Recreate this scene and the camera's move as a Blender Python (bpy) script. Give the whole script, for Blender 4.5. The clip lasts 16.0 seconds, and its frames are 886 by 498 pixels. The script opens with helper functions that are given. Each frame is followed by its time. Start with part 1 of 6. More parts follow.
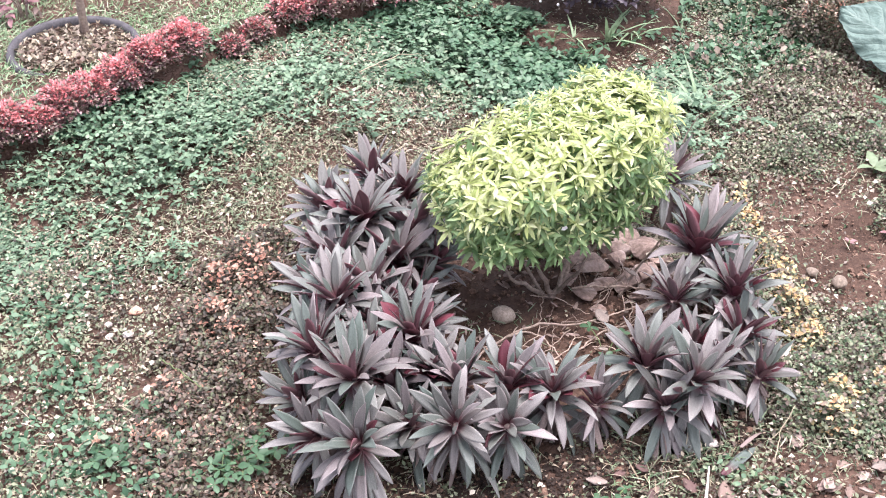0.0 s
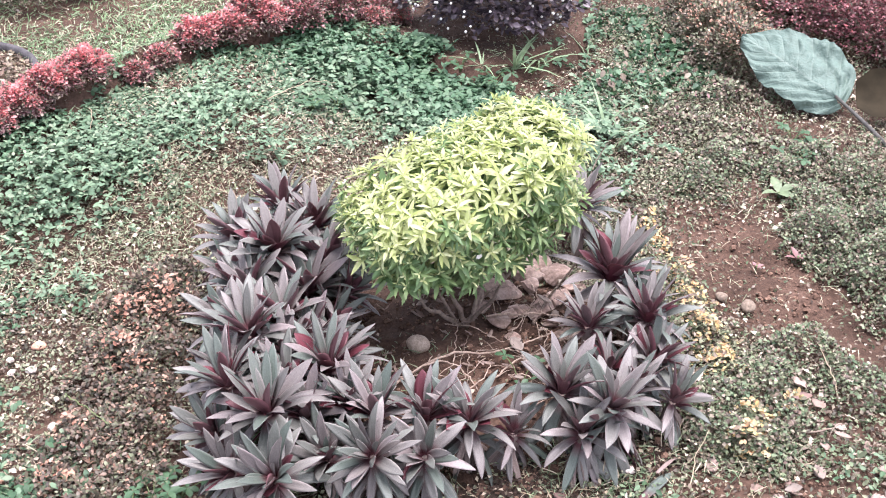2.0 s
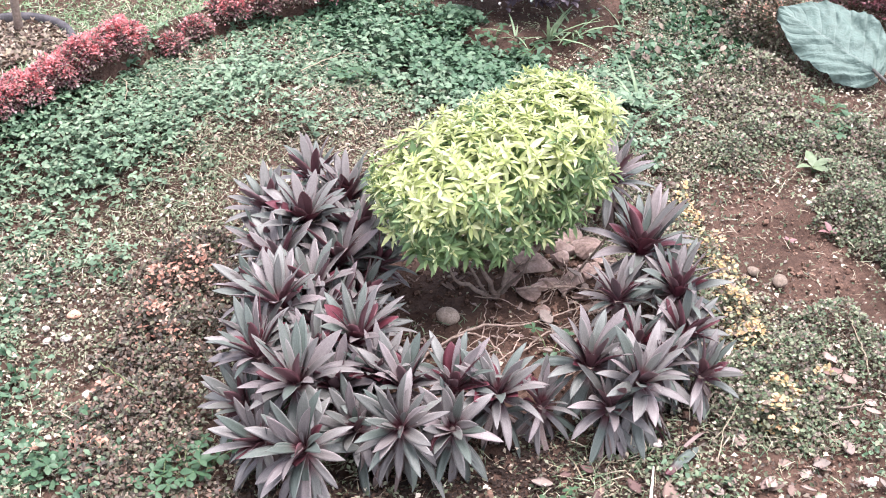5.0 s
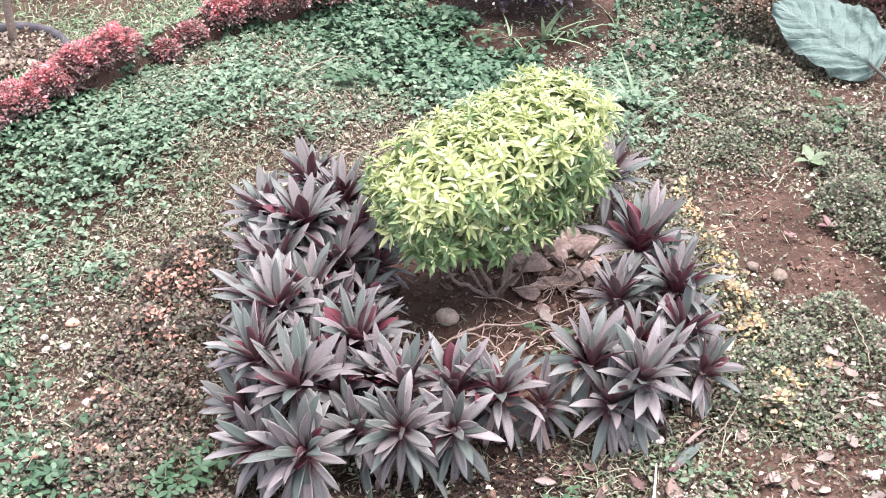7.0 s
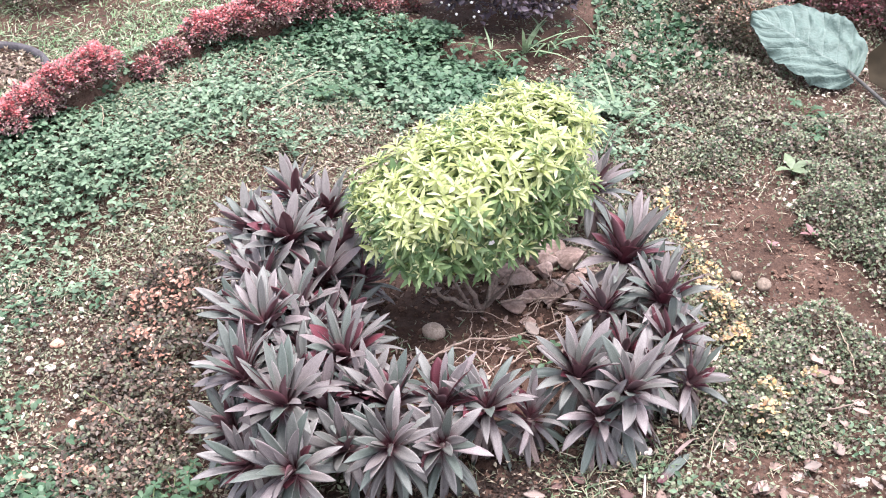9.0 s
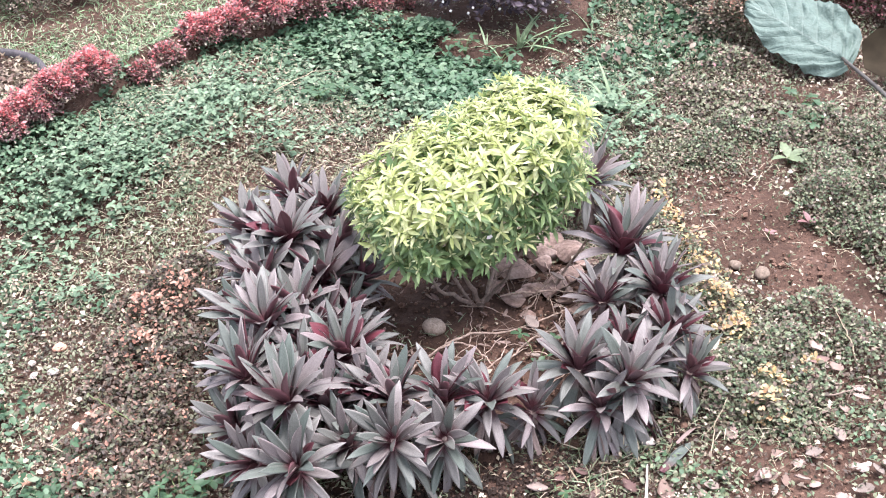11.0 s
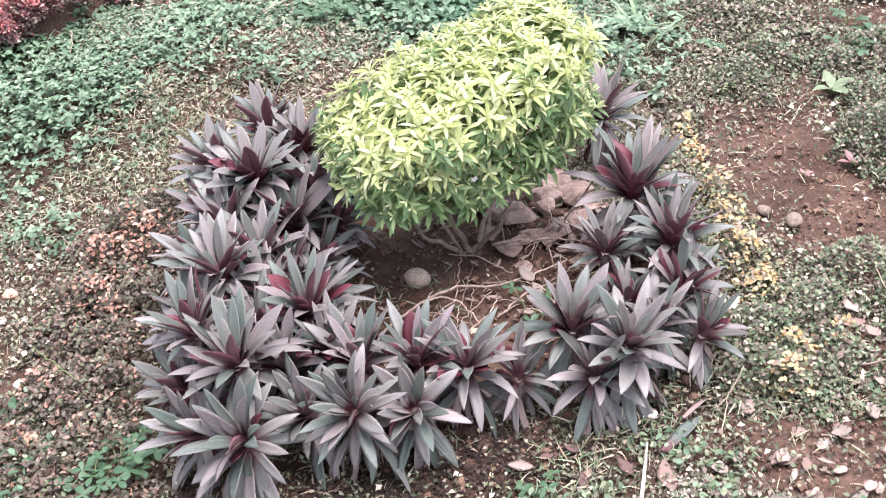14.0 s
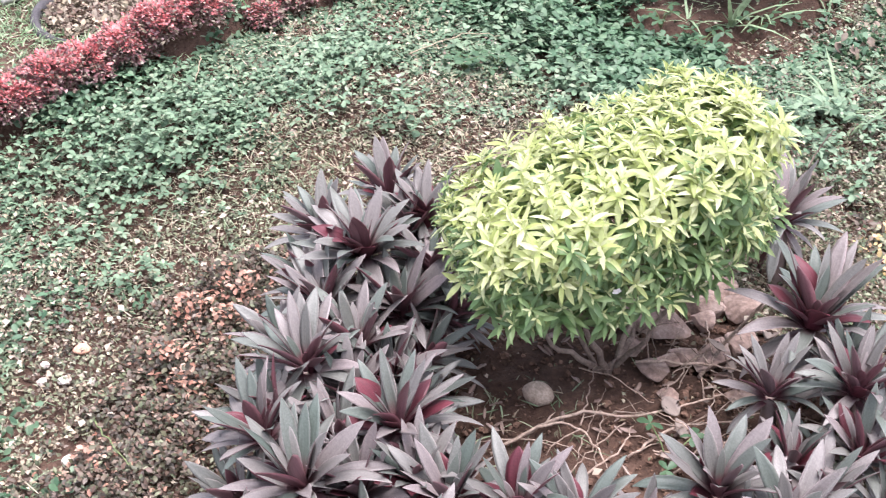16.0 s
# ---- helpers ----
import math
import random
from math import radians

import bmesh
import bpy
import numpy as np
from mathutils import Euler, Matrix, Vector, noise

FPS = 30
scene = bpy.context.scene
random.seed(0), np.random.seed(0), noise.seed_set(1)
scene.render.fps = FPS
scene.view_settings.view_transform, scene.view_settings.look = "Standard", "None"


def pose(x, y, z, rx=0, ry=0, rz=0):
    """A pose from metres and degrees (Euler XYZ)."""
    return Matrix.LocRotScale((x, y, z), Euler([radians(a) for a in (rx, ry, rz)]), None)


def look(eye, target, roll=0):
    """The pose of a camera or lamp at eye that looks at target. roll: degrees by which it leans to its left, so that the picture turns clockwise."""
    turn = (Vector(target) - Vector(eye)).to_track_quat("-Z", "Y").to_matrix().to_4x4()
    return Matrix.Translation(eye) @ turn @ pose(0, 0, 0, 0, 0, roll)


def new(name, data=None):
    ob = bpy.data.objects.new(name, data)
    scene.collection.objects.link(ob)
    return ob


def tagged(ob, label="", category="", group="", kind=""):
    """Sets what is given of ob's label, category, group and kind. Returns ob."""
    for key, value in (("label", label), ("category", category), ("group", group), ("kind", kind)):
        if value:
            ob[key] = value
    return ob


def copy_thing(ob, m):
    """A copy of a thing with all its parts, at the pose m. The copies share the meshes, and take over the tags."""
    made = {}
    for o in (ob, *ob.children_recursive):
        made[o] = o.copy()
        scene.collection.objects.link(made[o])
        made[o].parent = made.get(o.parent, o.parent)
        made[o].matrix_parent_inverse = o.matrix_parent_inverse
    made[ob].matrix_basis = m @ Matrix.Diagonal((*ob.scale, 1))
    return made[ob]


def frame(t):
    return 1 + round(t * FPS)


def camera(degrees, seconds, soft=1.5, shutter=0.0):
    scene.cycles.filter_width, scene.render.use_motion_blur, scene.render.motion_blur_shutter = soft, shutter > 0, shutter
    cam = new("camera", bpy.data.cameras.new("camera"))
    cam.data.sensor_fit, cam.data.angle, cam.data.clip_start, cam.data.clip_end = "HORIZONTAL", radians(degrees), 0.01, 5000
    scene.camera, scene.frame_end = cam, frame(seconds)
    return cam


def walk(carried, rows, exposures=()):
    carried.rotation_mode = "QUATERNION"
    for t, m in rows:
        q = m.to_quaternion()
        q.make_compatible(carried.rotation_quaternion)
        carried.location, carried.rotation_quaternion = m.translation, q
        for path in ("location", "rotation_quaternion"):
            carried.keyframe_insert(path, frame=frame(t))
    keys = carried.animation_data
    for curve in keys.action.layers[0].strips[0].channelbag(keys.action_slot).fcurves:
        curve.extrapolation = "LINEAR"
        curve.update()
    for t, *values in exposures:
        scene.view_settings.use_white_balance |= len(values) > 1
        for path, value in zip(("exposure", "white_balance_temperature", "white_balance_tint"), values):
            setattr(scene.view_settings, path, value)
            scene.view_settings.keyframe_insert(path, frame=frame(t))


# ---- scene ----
cam = camera(38.9, 16.0, soft=1.05, shutter=0.3)
PATH = [
    (0, (0.489, 0.04, 1.596), (0.201, 1.7, 0.519), -2.1),
    (0.5, (0.488, 0.039, 1.594), (0.227, 1.705, 0.519), -1.6),
    (1, (0.47, 0.051, 1.597), (0.287, 1.73, 0.525), -0.4),
    (1.5, (0.468, 0.058, 1.6), (0.316, 1.749, 0.544), -0.1),
    (2, (0.464, 0.06, 1.594), (0.328, 1.758, 0.547), 0.1),
    (2.5, (0.469, 0.066, 1.601), (0.322, 1.767, 0.558), -0.5),
    (3, (0.474, 0.059, 1.6), (0.33, 1.774, 0.581), -0.5),
    (3.5, (0.476, 0.053, 1.601), (0.309, 1.752, 0.559), -0.8),
    (4, (0.493, 0.042, 1.597), (0.271, 1.724, 0.537), -0.8),
    (4.5, (0.489, 0.05, 1.597), (0.287, 1.718, 0.512), -0.3),
    (5, (0.479, 0.056, 1.599), (0.286, 1.725, 0.514), -0.6),
    (7.3, (0.485, 0.06, 1.589), (0.298, 1.733, 0.51), -2.0),
    (7.5, (0.487, 0.068, 1.593), (0.31, 1.732, 0.498), -2.1),
    (8, (0.487, 0.068, 1.6), (0.298, 1.745, 0.526), -2.3),
    (8.5, (0.49, 0.065, 1.595), (0.31, 1.747, 0.529), -2.2),
    (9, (0.477, 0.062, 1.598), (0.311, 1.746, 0.531), -2.1),
    (9.2, (0.479, 0.057, 1.601), (0.313, 1.744, 0.539), -2.0),
    (11.3, (0.485, 0.049, 1.596), (0.314, 1.728, 0.523), -4.3),
    (11.5, (0.477, 0.047, 1.59), (0.293, 1.708, 0.491), -5.4),
    (12, (0.487, 0.084, 1.581), (0.325, 1.707, 0.423), -4.7),
    (12.5, (0.488, 0.097, 1.587), (0.349, 1.716, 0.421), -4.8),
    (13, (0.502, 0.131, 1.569), (0.342, 1.734, 0.384), -6.3),
    (13.2, (0.517, 0.181, 1.565), (0.295, 1.797, 0.407), -6.9),
    (13.5, (0.577, 0.225, 1.5), (0.298, 1.878, 0.411), -4.6),
    (13.8, (0.556, 0.31, 1.453), (0.356, 1.932, 0.3), -3.6),
    (14, (0.599, 0.326, 1.461), (0.334, 1.932, 0.298), -4.9),
    (14.3, (0.565, 0.422, 1.42), (0.376, 2.123, 0.384), -2.6),
    (14.5, (0.536, 0.46, 1.411), (0.307, 2.145, 0.358), -2.2),
    (14.7, (0.555, 0.507, 1.39), (0.287, 2.161, 0.298), -2.6),
    (15, (0.529, 0.559, 1.428), (0.235, 2.144, 0.245), 3.1),
    (15.2, (0.508, 0.598, 1.398), (0.169, 2.197, 0.245), 2.6),
    (15.5, (0.534, 0.62, 1.343), (0.063, 2.261, 0.301), -0.3),
    (15.7, (0.579, 0.678, 1.332), (0.097, 2.263, 0.213), -2.4),
    (16, (0.586, 0.698, 1.342), (0.063, 2.278, 0.233), -3.5),
]
walk(cam, [(t, look(e, g, r)) for t, e, g, r in PATH], [(0, 1.85, 6400, 20), (13, 1.85, 6400, 20), (16, 1.78, 6400, 20)])


# ---- world and light: bright overcast day ----
world = bpy.data.worlds.new("overcast_sky")
scene.world = world
world.use_nodes = True
wn = world.node_tree
sky = wn.nodes.new("ShaderNodeTexSky")
sky.sky_type = 'NISHITA'
sky.sun_disc = False
sky.sun_elevation = radians(79)
sky.sun_rotation = radians(84)
sky.dust_density = 1.5
sky.air_density = 1.0
soften = wn.nodes.new("ShaderNodeHueSaturation")
soften.inputs["Saturation"].default_value = 0.4
wn.links.new(sky.outputs[0], soften.inputs["Color"])
wn.links.new(soften.outputs[0], wn.nodes["Background"].inputs["Color"])
wn.nodes["Background"].inputs["Strength"].default_value = 0.135

sun = new("sun", bpy.data.lights.new("sun", "SUN"))
sun.data.energy = 2.5
sun.data.angle = radians(48)
sun.data.color = (1.0, 0.975, 0.95)
sun.matrix_world = look((0.9, 0.1, 5.0), (0.0, 0.0, 0.0))

rng = np.random.default_rng(7)


# ---- materials ----
def nodes_of(name):
    m = bpy.data.materials.new(name)
    m.use_nodes = True
    nt = m.node_tree
    return m, nt, nt.nodes["Principled BSDF"]


def ramp_of(nt, colours):
    r = nt.nodes.new("ShaderNodeValToRGB")
    e = r.color_ramp.elements
    n = len(colours)
    e[0].position, e[0].color = 0.0, (*colours[0], 1)
    e[1].position, e[1].color = 1.0, (*colours[-1], 1)
    for k in range(1, n - 1):
        x = e.new(k / (n - 1))
        x.color = (*colours[k], 1)
    return r


def noise_of(nt, scale, detail=4.0, rough=0.6, stretch=None, coord="Object"):
    tc = nt.nodes.new("ShaderNodeTexCoord")
    tex = nt.nodes.new("ShaderNodeTexNoise")
    tex.inputs["Scale"].default_value = scale
    tex.inputs["Detail"].default_value = detail
    tex.inputs["Roughness"].default_value = rough
    if stretch:
        mp = nt.nodes.new("ShaderNodeMapping")
        mp.inputs["Scale"].default_value = stretch
        nt.links.new(tc.outputs[coord], mp.inputs[0])
        nt.links.new(mp.outputs[0], tex.inputs["Vector"])
    else:
        nt.links.new(tc.outputs[coord], tex.inputs["Vector"])
    return tex


def vary(nt, colour, factor, low, high):
    """Multiply a colour by low..high along a 0..1 factor."""
    mr = nt.nodes.new("ShaderNodeMapRange")
    mr.inputs["From Min"].default_value = 0.3
    mr.inputs["From Max"].default_value = 0.7
    mr.inputs["To Min"].default_value = low
    mr.inputs["To Max"].default_value = high
    nt.links.new(factor, mr.inputs["Value"])
    mx = nt.nodes.new("ShaderNodeMix")
    mx.data_type, mx.blend_type = 'RGBA', 'MULTIPLY'
    mx.inputs["Factor"].default_value = 1.0
    nt.links.new(colour, mx.inputs["A"])
    nt.links.new(mr.outputs[0], mx.inputs["B"])
    return mx.outputs["Result"]


def bump_of(nt, bsdf, height, strength, distance):
    b = nt.nodes.new("ShaderNodeBump")
    b.inputs["Strength"].default_value = strength
    b.inputs["Distance"].default_value = distance
    nt.links.new(height, b.inputs["Height"])
    nt.links.new(b.outputs[0], bsdf.inputs["Normal"])


def leaf_material(name, colours, source="island", rough=0.5, grain=60.0, low=0.75, high=1.25, shine=0.4, thin=0.2):
    m, nt, bsdf = nodes_of(name)
    if source == "island":
        rnd = nt.nodes.new("ShaderNodeNewGeometry").outputs["Random Per Island"]
    else:
        rnd = nt.nodes.new("ShaderNodeObjectInfo").outputs["Random"]
    ramp = ramp_of(nt, colours)
    nt.links.new(rnd, ramp.inputs[0])
    tex = noise_of(nt, grain)
    col = vary(nt, ramp.outputs[0], tex.outputs[0], low, high)
    nt.links.new(col, bsdf.inputs["Base Color"])
    bsdf.inputs["Roughness"].default_value = rough
    bsdf.inputs["Specular IOR Level"].default_value = shine
    if thin:
        tr = nt.nodes.new("ShaderNodeBsdfTranslucent")
        nt.links.new(col, tr.inputs["Color"])
        ms = nt.nodes.new("ShaderNodeMixShader")
        ms.inputs[0].default_value = thin
        nt.links.new(bsdf.outputs[0], ms.inputs[1])
        nt.links.new(tr.outputs[0], ms.inputs[2])
        nt.links.new(ms.outputs[0], nt.nodes["Material Output"].inputs["Surface"])
    return m


def blade_material(name, middle, edge, rough=0.42, shine=0.5, streak=0.3, foot=None):
    """A strap leaf: fine lines along it, a paler margin, a tint of its own for each leaf, and a foot of another colour."""
    m, nt, bsdf = nodes_of(name)
    uv = nt.nodes.new("ShaderNodeUVMap")
    sep = nt.nodes.new("ShaderNodeSeparateXYZ")
    nt.links.new(uv.outputs[0], sep.inputs[0])
    off = nt.nodes.new("ShaderNodeMath")
    off.operation = 'SUBTRACT'
    off.inputs[1].default_value = 0.5
    nt.links.new(sep.outputs[0], off.inputs[0])
    ab = nt.nodes.new("ShaderNodeMath")
    ab.operation = 'ABSOLUTE'
    nt.links.new(off.outputs[0], ab.inputs[0])
    mr = nt.nodes.new("ShaderNodeMapRange")
    mr.inputs["From Min"].default_value = 0.42
    mr.inputs["From Max"].default_value = 0.5
    nt.links.new(ab.outputs[0], mr.inputs["Value"])
    info = nt.nodes.new("ShaderNodeObjectInfo")
    r1 = ramp_of(nt, middle)
    r2 = ramp_of(nt, edge)
    nt.links.new(info.outputs["Random"], r1.inputs[0])
    nt.links.new(info.outputs["Random"], r2.inputs[0])
    mx = nt.nodes.new("ShaderNodeMix")
    mx.data_type = 'RGBA'
    nt.links.new(mr.outputs[0], mx.inputs["Factor"])
    nt.links.new(r1.outputs[0], mx.inputs["A"])
    nt.links.new(r2.outputs[0], mx.inputs["B"])
    lines = noise_of(nt, 1.0, 3.0, 0.5, (26.0, 1.4, 1.0), "UV")
    c = mx.outputs["Result"]
    if foot:
        low = nt.nodes.new("ShaderNodeMapRange")
        low.inputs["From Min"].default_value, low.inputs["From Max"].default_value = 0.34, 0.1
        nt.links.new(sep.outputs[1], low.inputs["Value"])
        mf = nt.nodes.new("ShaderNodeMix")
        mf.data_type = 'RGBA'
        nt.links.new(low.outputs[0], mf.inputs["Factor"])
        nt.links.new(c, mf.inputs["A"])
        mf.inputs["B"].default_value = (*foot, 1)
        c = mf.outputs["Result"]
    c = vary(nt, c, lines.outputs[0], 1 - streak, 1 + streak)
    blot = noise_of(nt, 45.0, 4.0)
    c = vary(nt, c, blot.outputs[0], 0.8, 1.2)
    nt.links.new(c, bsdf.inputs["Base Color"])
    bsdf.inputs["Roughness"].default_value = rough
    bsdf.inputs["Specular IOR Level"].default_value = shine
    bump_of(nt, bsdf, lines.outputs[0], 0.25, 0.0008)
    return m


def math_node(nt, kind, a, b=None):
    m = nt.nodes.new("ShaderNodeMath")
    m.operation = kind
    nt.links.new(a, m.inputs[0])
    if b is not None:
        if isinstance(b, float):
            m.inputs[1].default_value = b
        else:
            nt.links.new(b, m.inputs[1])
    return m.outputs[0]


def veined_material(name, dark, pale):
    """A broad leaf: pale midrib and side veins between quilted fields."""
    m, nt, bsdf = nodes_of(name)
    sep = nt.nodes.new("ShaderNodeSeparateXYZ")
    nt.links.new(nt.nodes.new("ShaderNodeUVMap").outputs[0], sep.inputs[0])
    u = math_node(nt, 'ABSOLUTE', math_node(nt, 'SUBTRACT', sep.outputs[0], 0.5))
    s = math_node(nt, 'SUBTRACT', sep.outputs[1], math_node(nt, 'MULTIPLY', u, 0.6))
    w = math_node(nt, 'SINE', math_node(nt, 'MULTIPLY', s, 44.0))
    side = math_node(nt, 'POWER', math_node(nt, 'MAXIMUM', math_node(nt, 'MULTIPLY', w, -1.0), 0.0), 14.0)
    rib = math_node(nt, 'LESS_THAN', u, 0.014)
    blot = noise_of(nt, 22.0, 5.0, 0.65)
    mask = math_node(nt, 'MULTIPLY', math_node(nt, 'MAXIMUM', math_node(nt, 'MULTIPLY', side, 0.45), rib), blot.outputs[0])
    mx = nt.nodes.new("ShaderNodeMix")
    mx.data_type = 'RGBA'
    nt.links.new(mask, mx.inputs["Factor"])
    mx.inputs["A"].default_value = (*dark, 1)
    mx.inputs["B"].default_value = (*pale, 1)
    c = vary(nt, mx.outputs["Result"], blot.outputs[0], 0.85, 1.2)
    nt.links.new(c, bsdf.inputs["Base Color"])
    bsdf.inputs["Roughness"].default_value = 0.6
    bsdf.inputs["Specular IOR Level"].default_value = 0.3
    lumps = math_node(nt, 'ADD', noise_of(nt, 38.0, 3.0).outputs[0], math_node(nt, 'MULTIPLY', side, -0.12))
    bump_of(nt, bsdf, lumps, 0.8, 0.011)
    return m


def rough_material(name, colours, scale, fine, bump=0.5, distance=0.004, rough=0.9, tint=0.0):
    """Soil, stone, bark: broad and fine noise, with relief; tint gives each object its own shade."""
    m, nt, bsdf = nodes_of(name)
    broad = noise_of(nt, scale, 5.0, 0.65)
    sm = nt.nodes.new("ShaderNodeMapRange")
    sm.inputs["From Min"].default_value, sm.inputs["From Max"].default_value = 0.3, 0.7
    nt.links.new(broad.outputs[0], sm.inputs["Value"])
    ramp = ramp_of(nt, colours)
    nt.links.new(sm.outputs[0], ramp.inputs[0])
    grain = noise_of(nt, fine, 6.0, 0.7)
    c = vary(nt, ramp.outputs[0], grain.outputs[0], 0.6, 1.45)
    if tint:
        info = nt.nodes.new("ShaderNodeObjectInfo")
        c = vary(nt, c, info.outputs["Random"], 1 - tint, 1 + tint)
    nt.links.new(c, bsdf.inputs["Base Color"])
    bsdf.inputs["Roughness"].default_value = rough
    bsdf.inputs["Specular IOR Level"].default_value = 0.25
    bump_of(nt, bsdf, grain.outputs[0], bump, distance)
    return m


M_SOIL = rough_material("red_brown_soil", [(0.042, 0.024, 0.017), (0.075, 0.044, 0.032), (0.12, 0.073, 0.055)], 7.0, 120.0, 0.9, 0.006)
M_DARK_CRUMB = rough_material("dark_soil_crumb", [(0.022, 0.015, 0.012), (0.045, 0.03, 0.024)], 30.0, 180.0, 0.8, 0.003)
M_CLOD = rough_material("soil_clod", [(0.07, 0.041, 0.03), (0.18, 0.11, 0.08)], 30.0, 180.0, 0.8, 0.003, tint=0.25)
M_BUFF = rough_material("buff_stone", [(0.3, 0.235, 0.185), (0.38, 0.305, 0.245), (0.45, 0.375, 0.31)], 25.0, 220.0, 0.25, 0.001, 0.8)
M_TAN = rough_material("tan_pebble", [(0.14, 0.107, 0.083), (0.19, 0.15, 0.118), (0.24, 0.19, 0.155)], 25.0, 220.0, 0.25, 0.001, 0.8)
M_RUBBLE = rough_material("pink_grey_rubble", [(0.19, 0.13, 0.108), (0.29, 0.21, 0.178), (0.38, 0.3, 0.265)], 18.0, 90.0, 0.7, 0.004, 0.9, 0.2)
M_PALE = rough_material("pale_pebble", [(0.5, 0.42, 0.37), (0.7, 0.62, 0.57)], 30.0, 200.0, 0.3, 0.001, 0.8, 0.15)
M_PINK = rough_material("pink_pebble", [(0.45, 0.24, 0.17), (0.56, 0.34, 0.25)], 30.0, 200.0, 0.3, 0.001, 0.8, 0.1)
M_BARK = rough_material("grey_bark", [(0.15, 0.11, 0.09), (0.3, 0.24, 0.2)], 30.0, 150.0, 0.7, 0.002, 0.85, 0.15)
M_TWIG = rough_material("pale_twig", [(0.2, 0.145, 0.115), (0.37, 0.29, 0.24)], 40.0, 160.0, 0.5, 0.001, 0.8, 0.2)
M_CONCRETE = rough_material("pale_concrete", [(0.42, 0.41, 0.4), (0.62, 0.6, 0.58)], 18.0, 120.0, 0.5, 0.003, 0.85, 0.15)
M_RUBBER = rough_material("weathered_rubber", [(0.045, 0.042, 0.046), (0.09, 0.085, 0.09)], 20.0, 150.0, 0.4, 0.001, 0.7)

M_STRAP_TOP = blade_material("oyster_leaf_upper",
    [(0.078, 0.1, 0.086), (0.108, 0.124, 0.109), (0.145, 0.141, 0.131), (0.2, 0.168, 0.168), (0.09, 0.108, 0.094), (0.158, 0.137, 0.134), (0.175, 0.17, 0.16)],
    [(0.19, 0.198, 0.182), (0.245, 0.23, 0.222), (0.31, 0.255, 0.257), (0.38, 0.305, 0.31), (0.21, 0.202, 0.188), (0.29, 0.23, 0.236), (0.33, 0.29, 0.285)], 0.45, 0.42, 0.22, (0.11, 0.042, 0.05))
M_STRAP_UNDER = blade_material("oyster_leaf_under",
    [(0.12, 0.05, 0.06), (0.15, 0.062, 0.074), (0.155, 0.1, 0.108)],
    [(0.16, 0.055, 0.07), (0.2, 0.075, 0.09), (0.19, 0.11, 0.12)], 0.45, 0.4)
M_BRACT = blade_material("wine_red_bract", [(0.085, 0.02, 0.029), (0.115, 0.027, 0.038), (0.08, 0.024, 0.032)], [(0.115, 0.034, 0.044), (0.145, 0.05, 0.06), (0.105, 0.04, 0.048)], 0.45, 0.4)
M_STRAP_DRY = leaf_material("dry_strap_leaf", [(0.1, 0.07, 0.062), (0.18, 0.135, 0.122), (0.27, 0.21, 0.195)], "object", 0.8, 50.0, thin=0)
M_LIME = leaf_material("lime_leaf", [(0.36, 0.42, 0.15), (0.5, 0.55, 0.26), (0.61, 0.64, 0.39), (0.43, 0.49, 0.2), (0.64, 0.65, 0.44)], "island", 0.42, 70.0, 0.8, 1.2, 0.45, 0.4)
# green of older leaves; its darker tone also paints shade into the shrub
M_LIME_OLD_SHADED = leaf_material("older_and_shaded_green_leaf", [(0.085, 0.155, 0.06), (0.15, 0.245, 0.095), (0.26, 0.36, 0.155), (0.12, 0.2, 0.07), (0.35, 0.44, 0.205)], "island", 0.42, 70.0, 0.8, 1.2, 0.45, 0.35)
M_COVER = leaf_material("groundcover_green", [(0.075, 0.13, 0.08), (0.11, 0.185, 0.112), (0.16, 0.245, 0.152), (0.215, 0.3, 0.195), (0.09, 0.152, 0.094), (0.29, 0.345, 0.24)], "island", 0.58, 40.0, 0.8, 1.2, 0.35, 0.2)
M_LUSH = leaf_material("lush_green_leaf", [(0.04, 0.09, 0.05), (0.066, 0.138, 0.076), (0.104, 0.188, 0.108), (0.053, 0.112, 0.061), (0.16, 0.245, 0.148)], "island", 0.5, 40.0, 0.8, 1.2, 0.4, 0.2)
M_SPROUT = leaf_material("fresh_green", [(0.03, 0.07, 0.036), (0.05, 0.108, 0.054), (0.085, 0.155, 0.08)], "island", 0.45, 40.0, 0.85, 1.2, 0.4, 0.25)
M_MAT = leaf_material("brown_mat_leaf", [(0.065, 0.047, 0.037), (0.15, 0.11, 0.085), (0.13, 0.125, 0.08), (0.26, 0.205, 0.16), (0.18, 0.135, 0.108), (0.36, 0.305, 0.245), (0.19, 0.16, 0.113)], "island", 0.6, 50.0, shine=0.35)
M_MAT_DARK = leaf_material("dark_mat_leaf", [(0.04, 0.03, 0.024), (0.065, 0.066, 0.042), (0.105, 0.105, 0.062), (0.14, 0.09, 0.07), (0.06, 0.052, 0.04), (0.2, 0.16, 0.13)], "island", 0.5, 50.0, shine=0.45)
M_MAT_OLIVE = leaf_material("olive_mat_leaf", [(0.075, 0.095, 0.055), (0.14, 0.165, 0.095), (0.215, 0.24, 0.145), (0.3, 0.31, 0.215), (0.12, 0.135, 0.078)], "island", 0.55, 50.0)
M_RUSSET = leaf_material("russet_leaf", [(0.06, 0.038, 0.03), (0.11, 0.07, 0.052), (0.16, 0.1, 0.075), (0.26, 0.18, 0.14)], "island", 0.5, 50.0, shine=0.4)
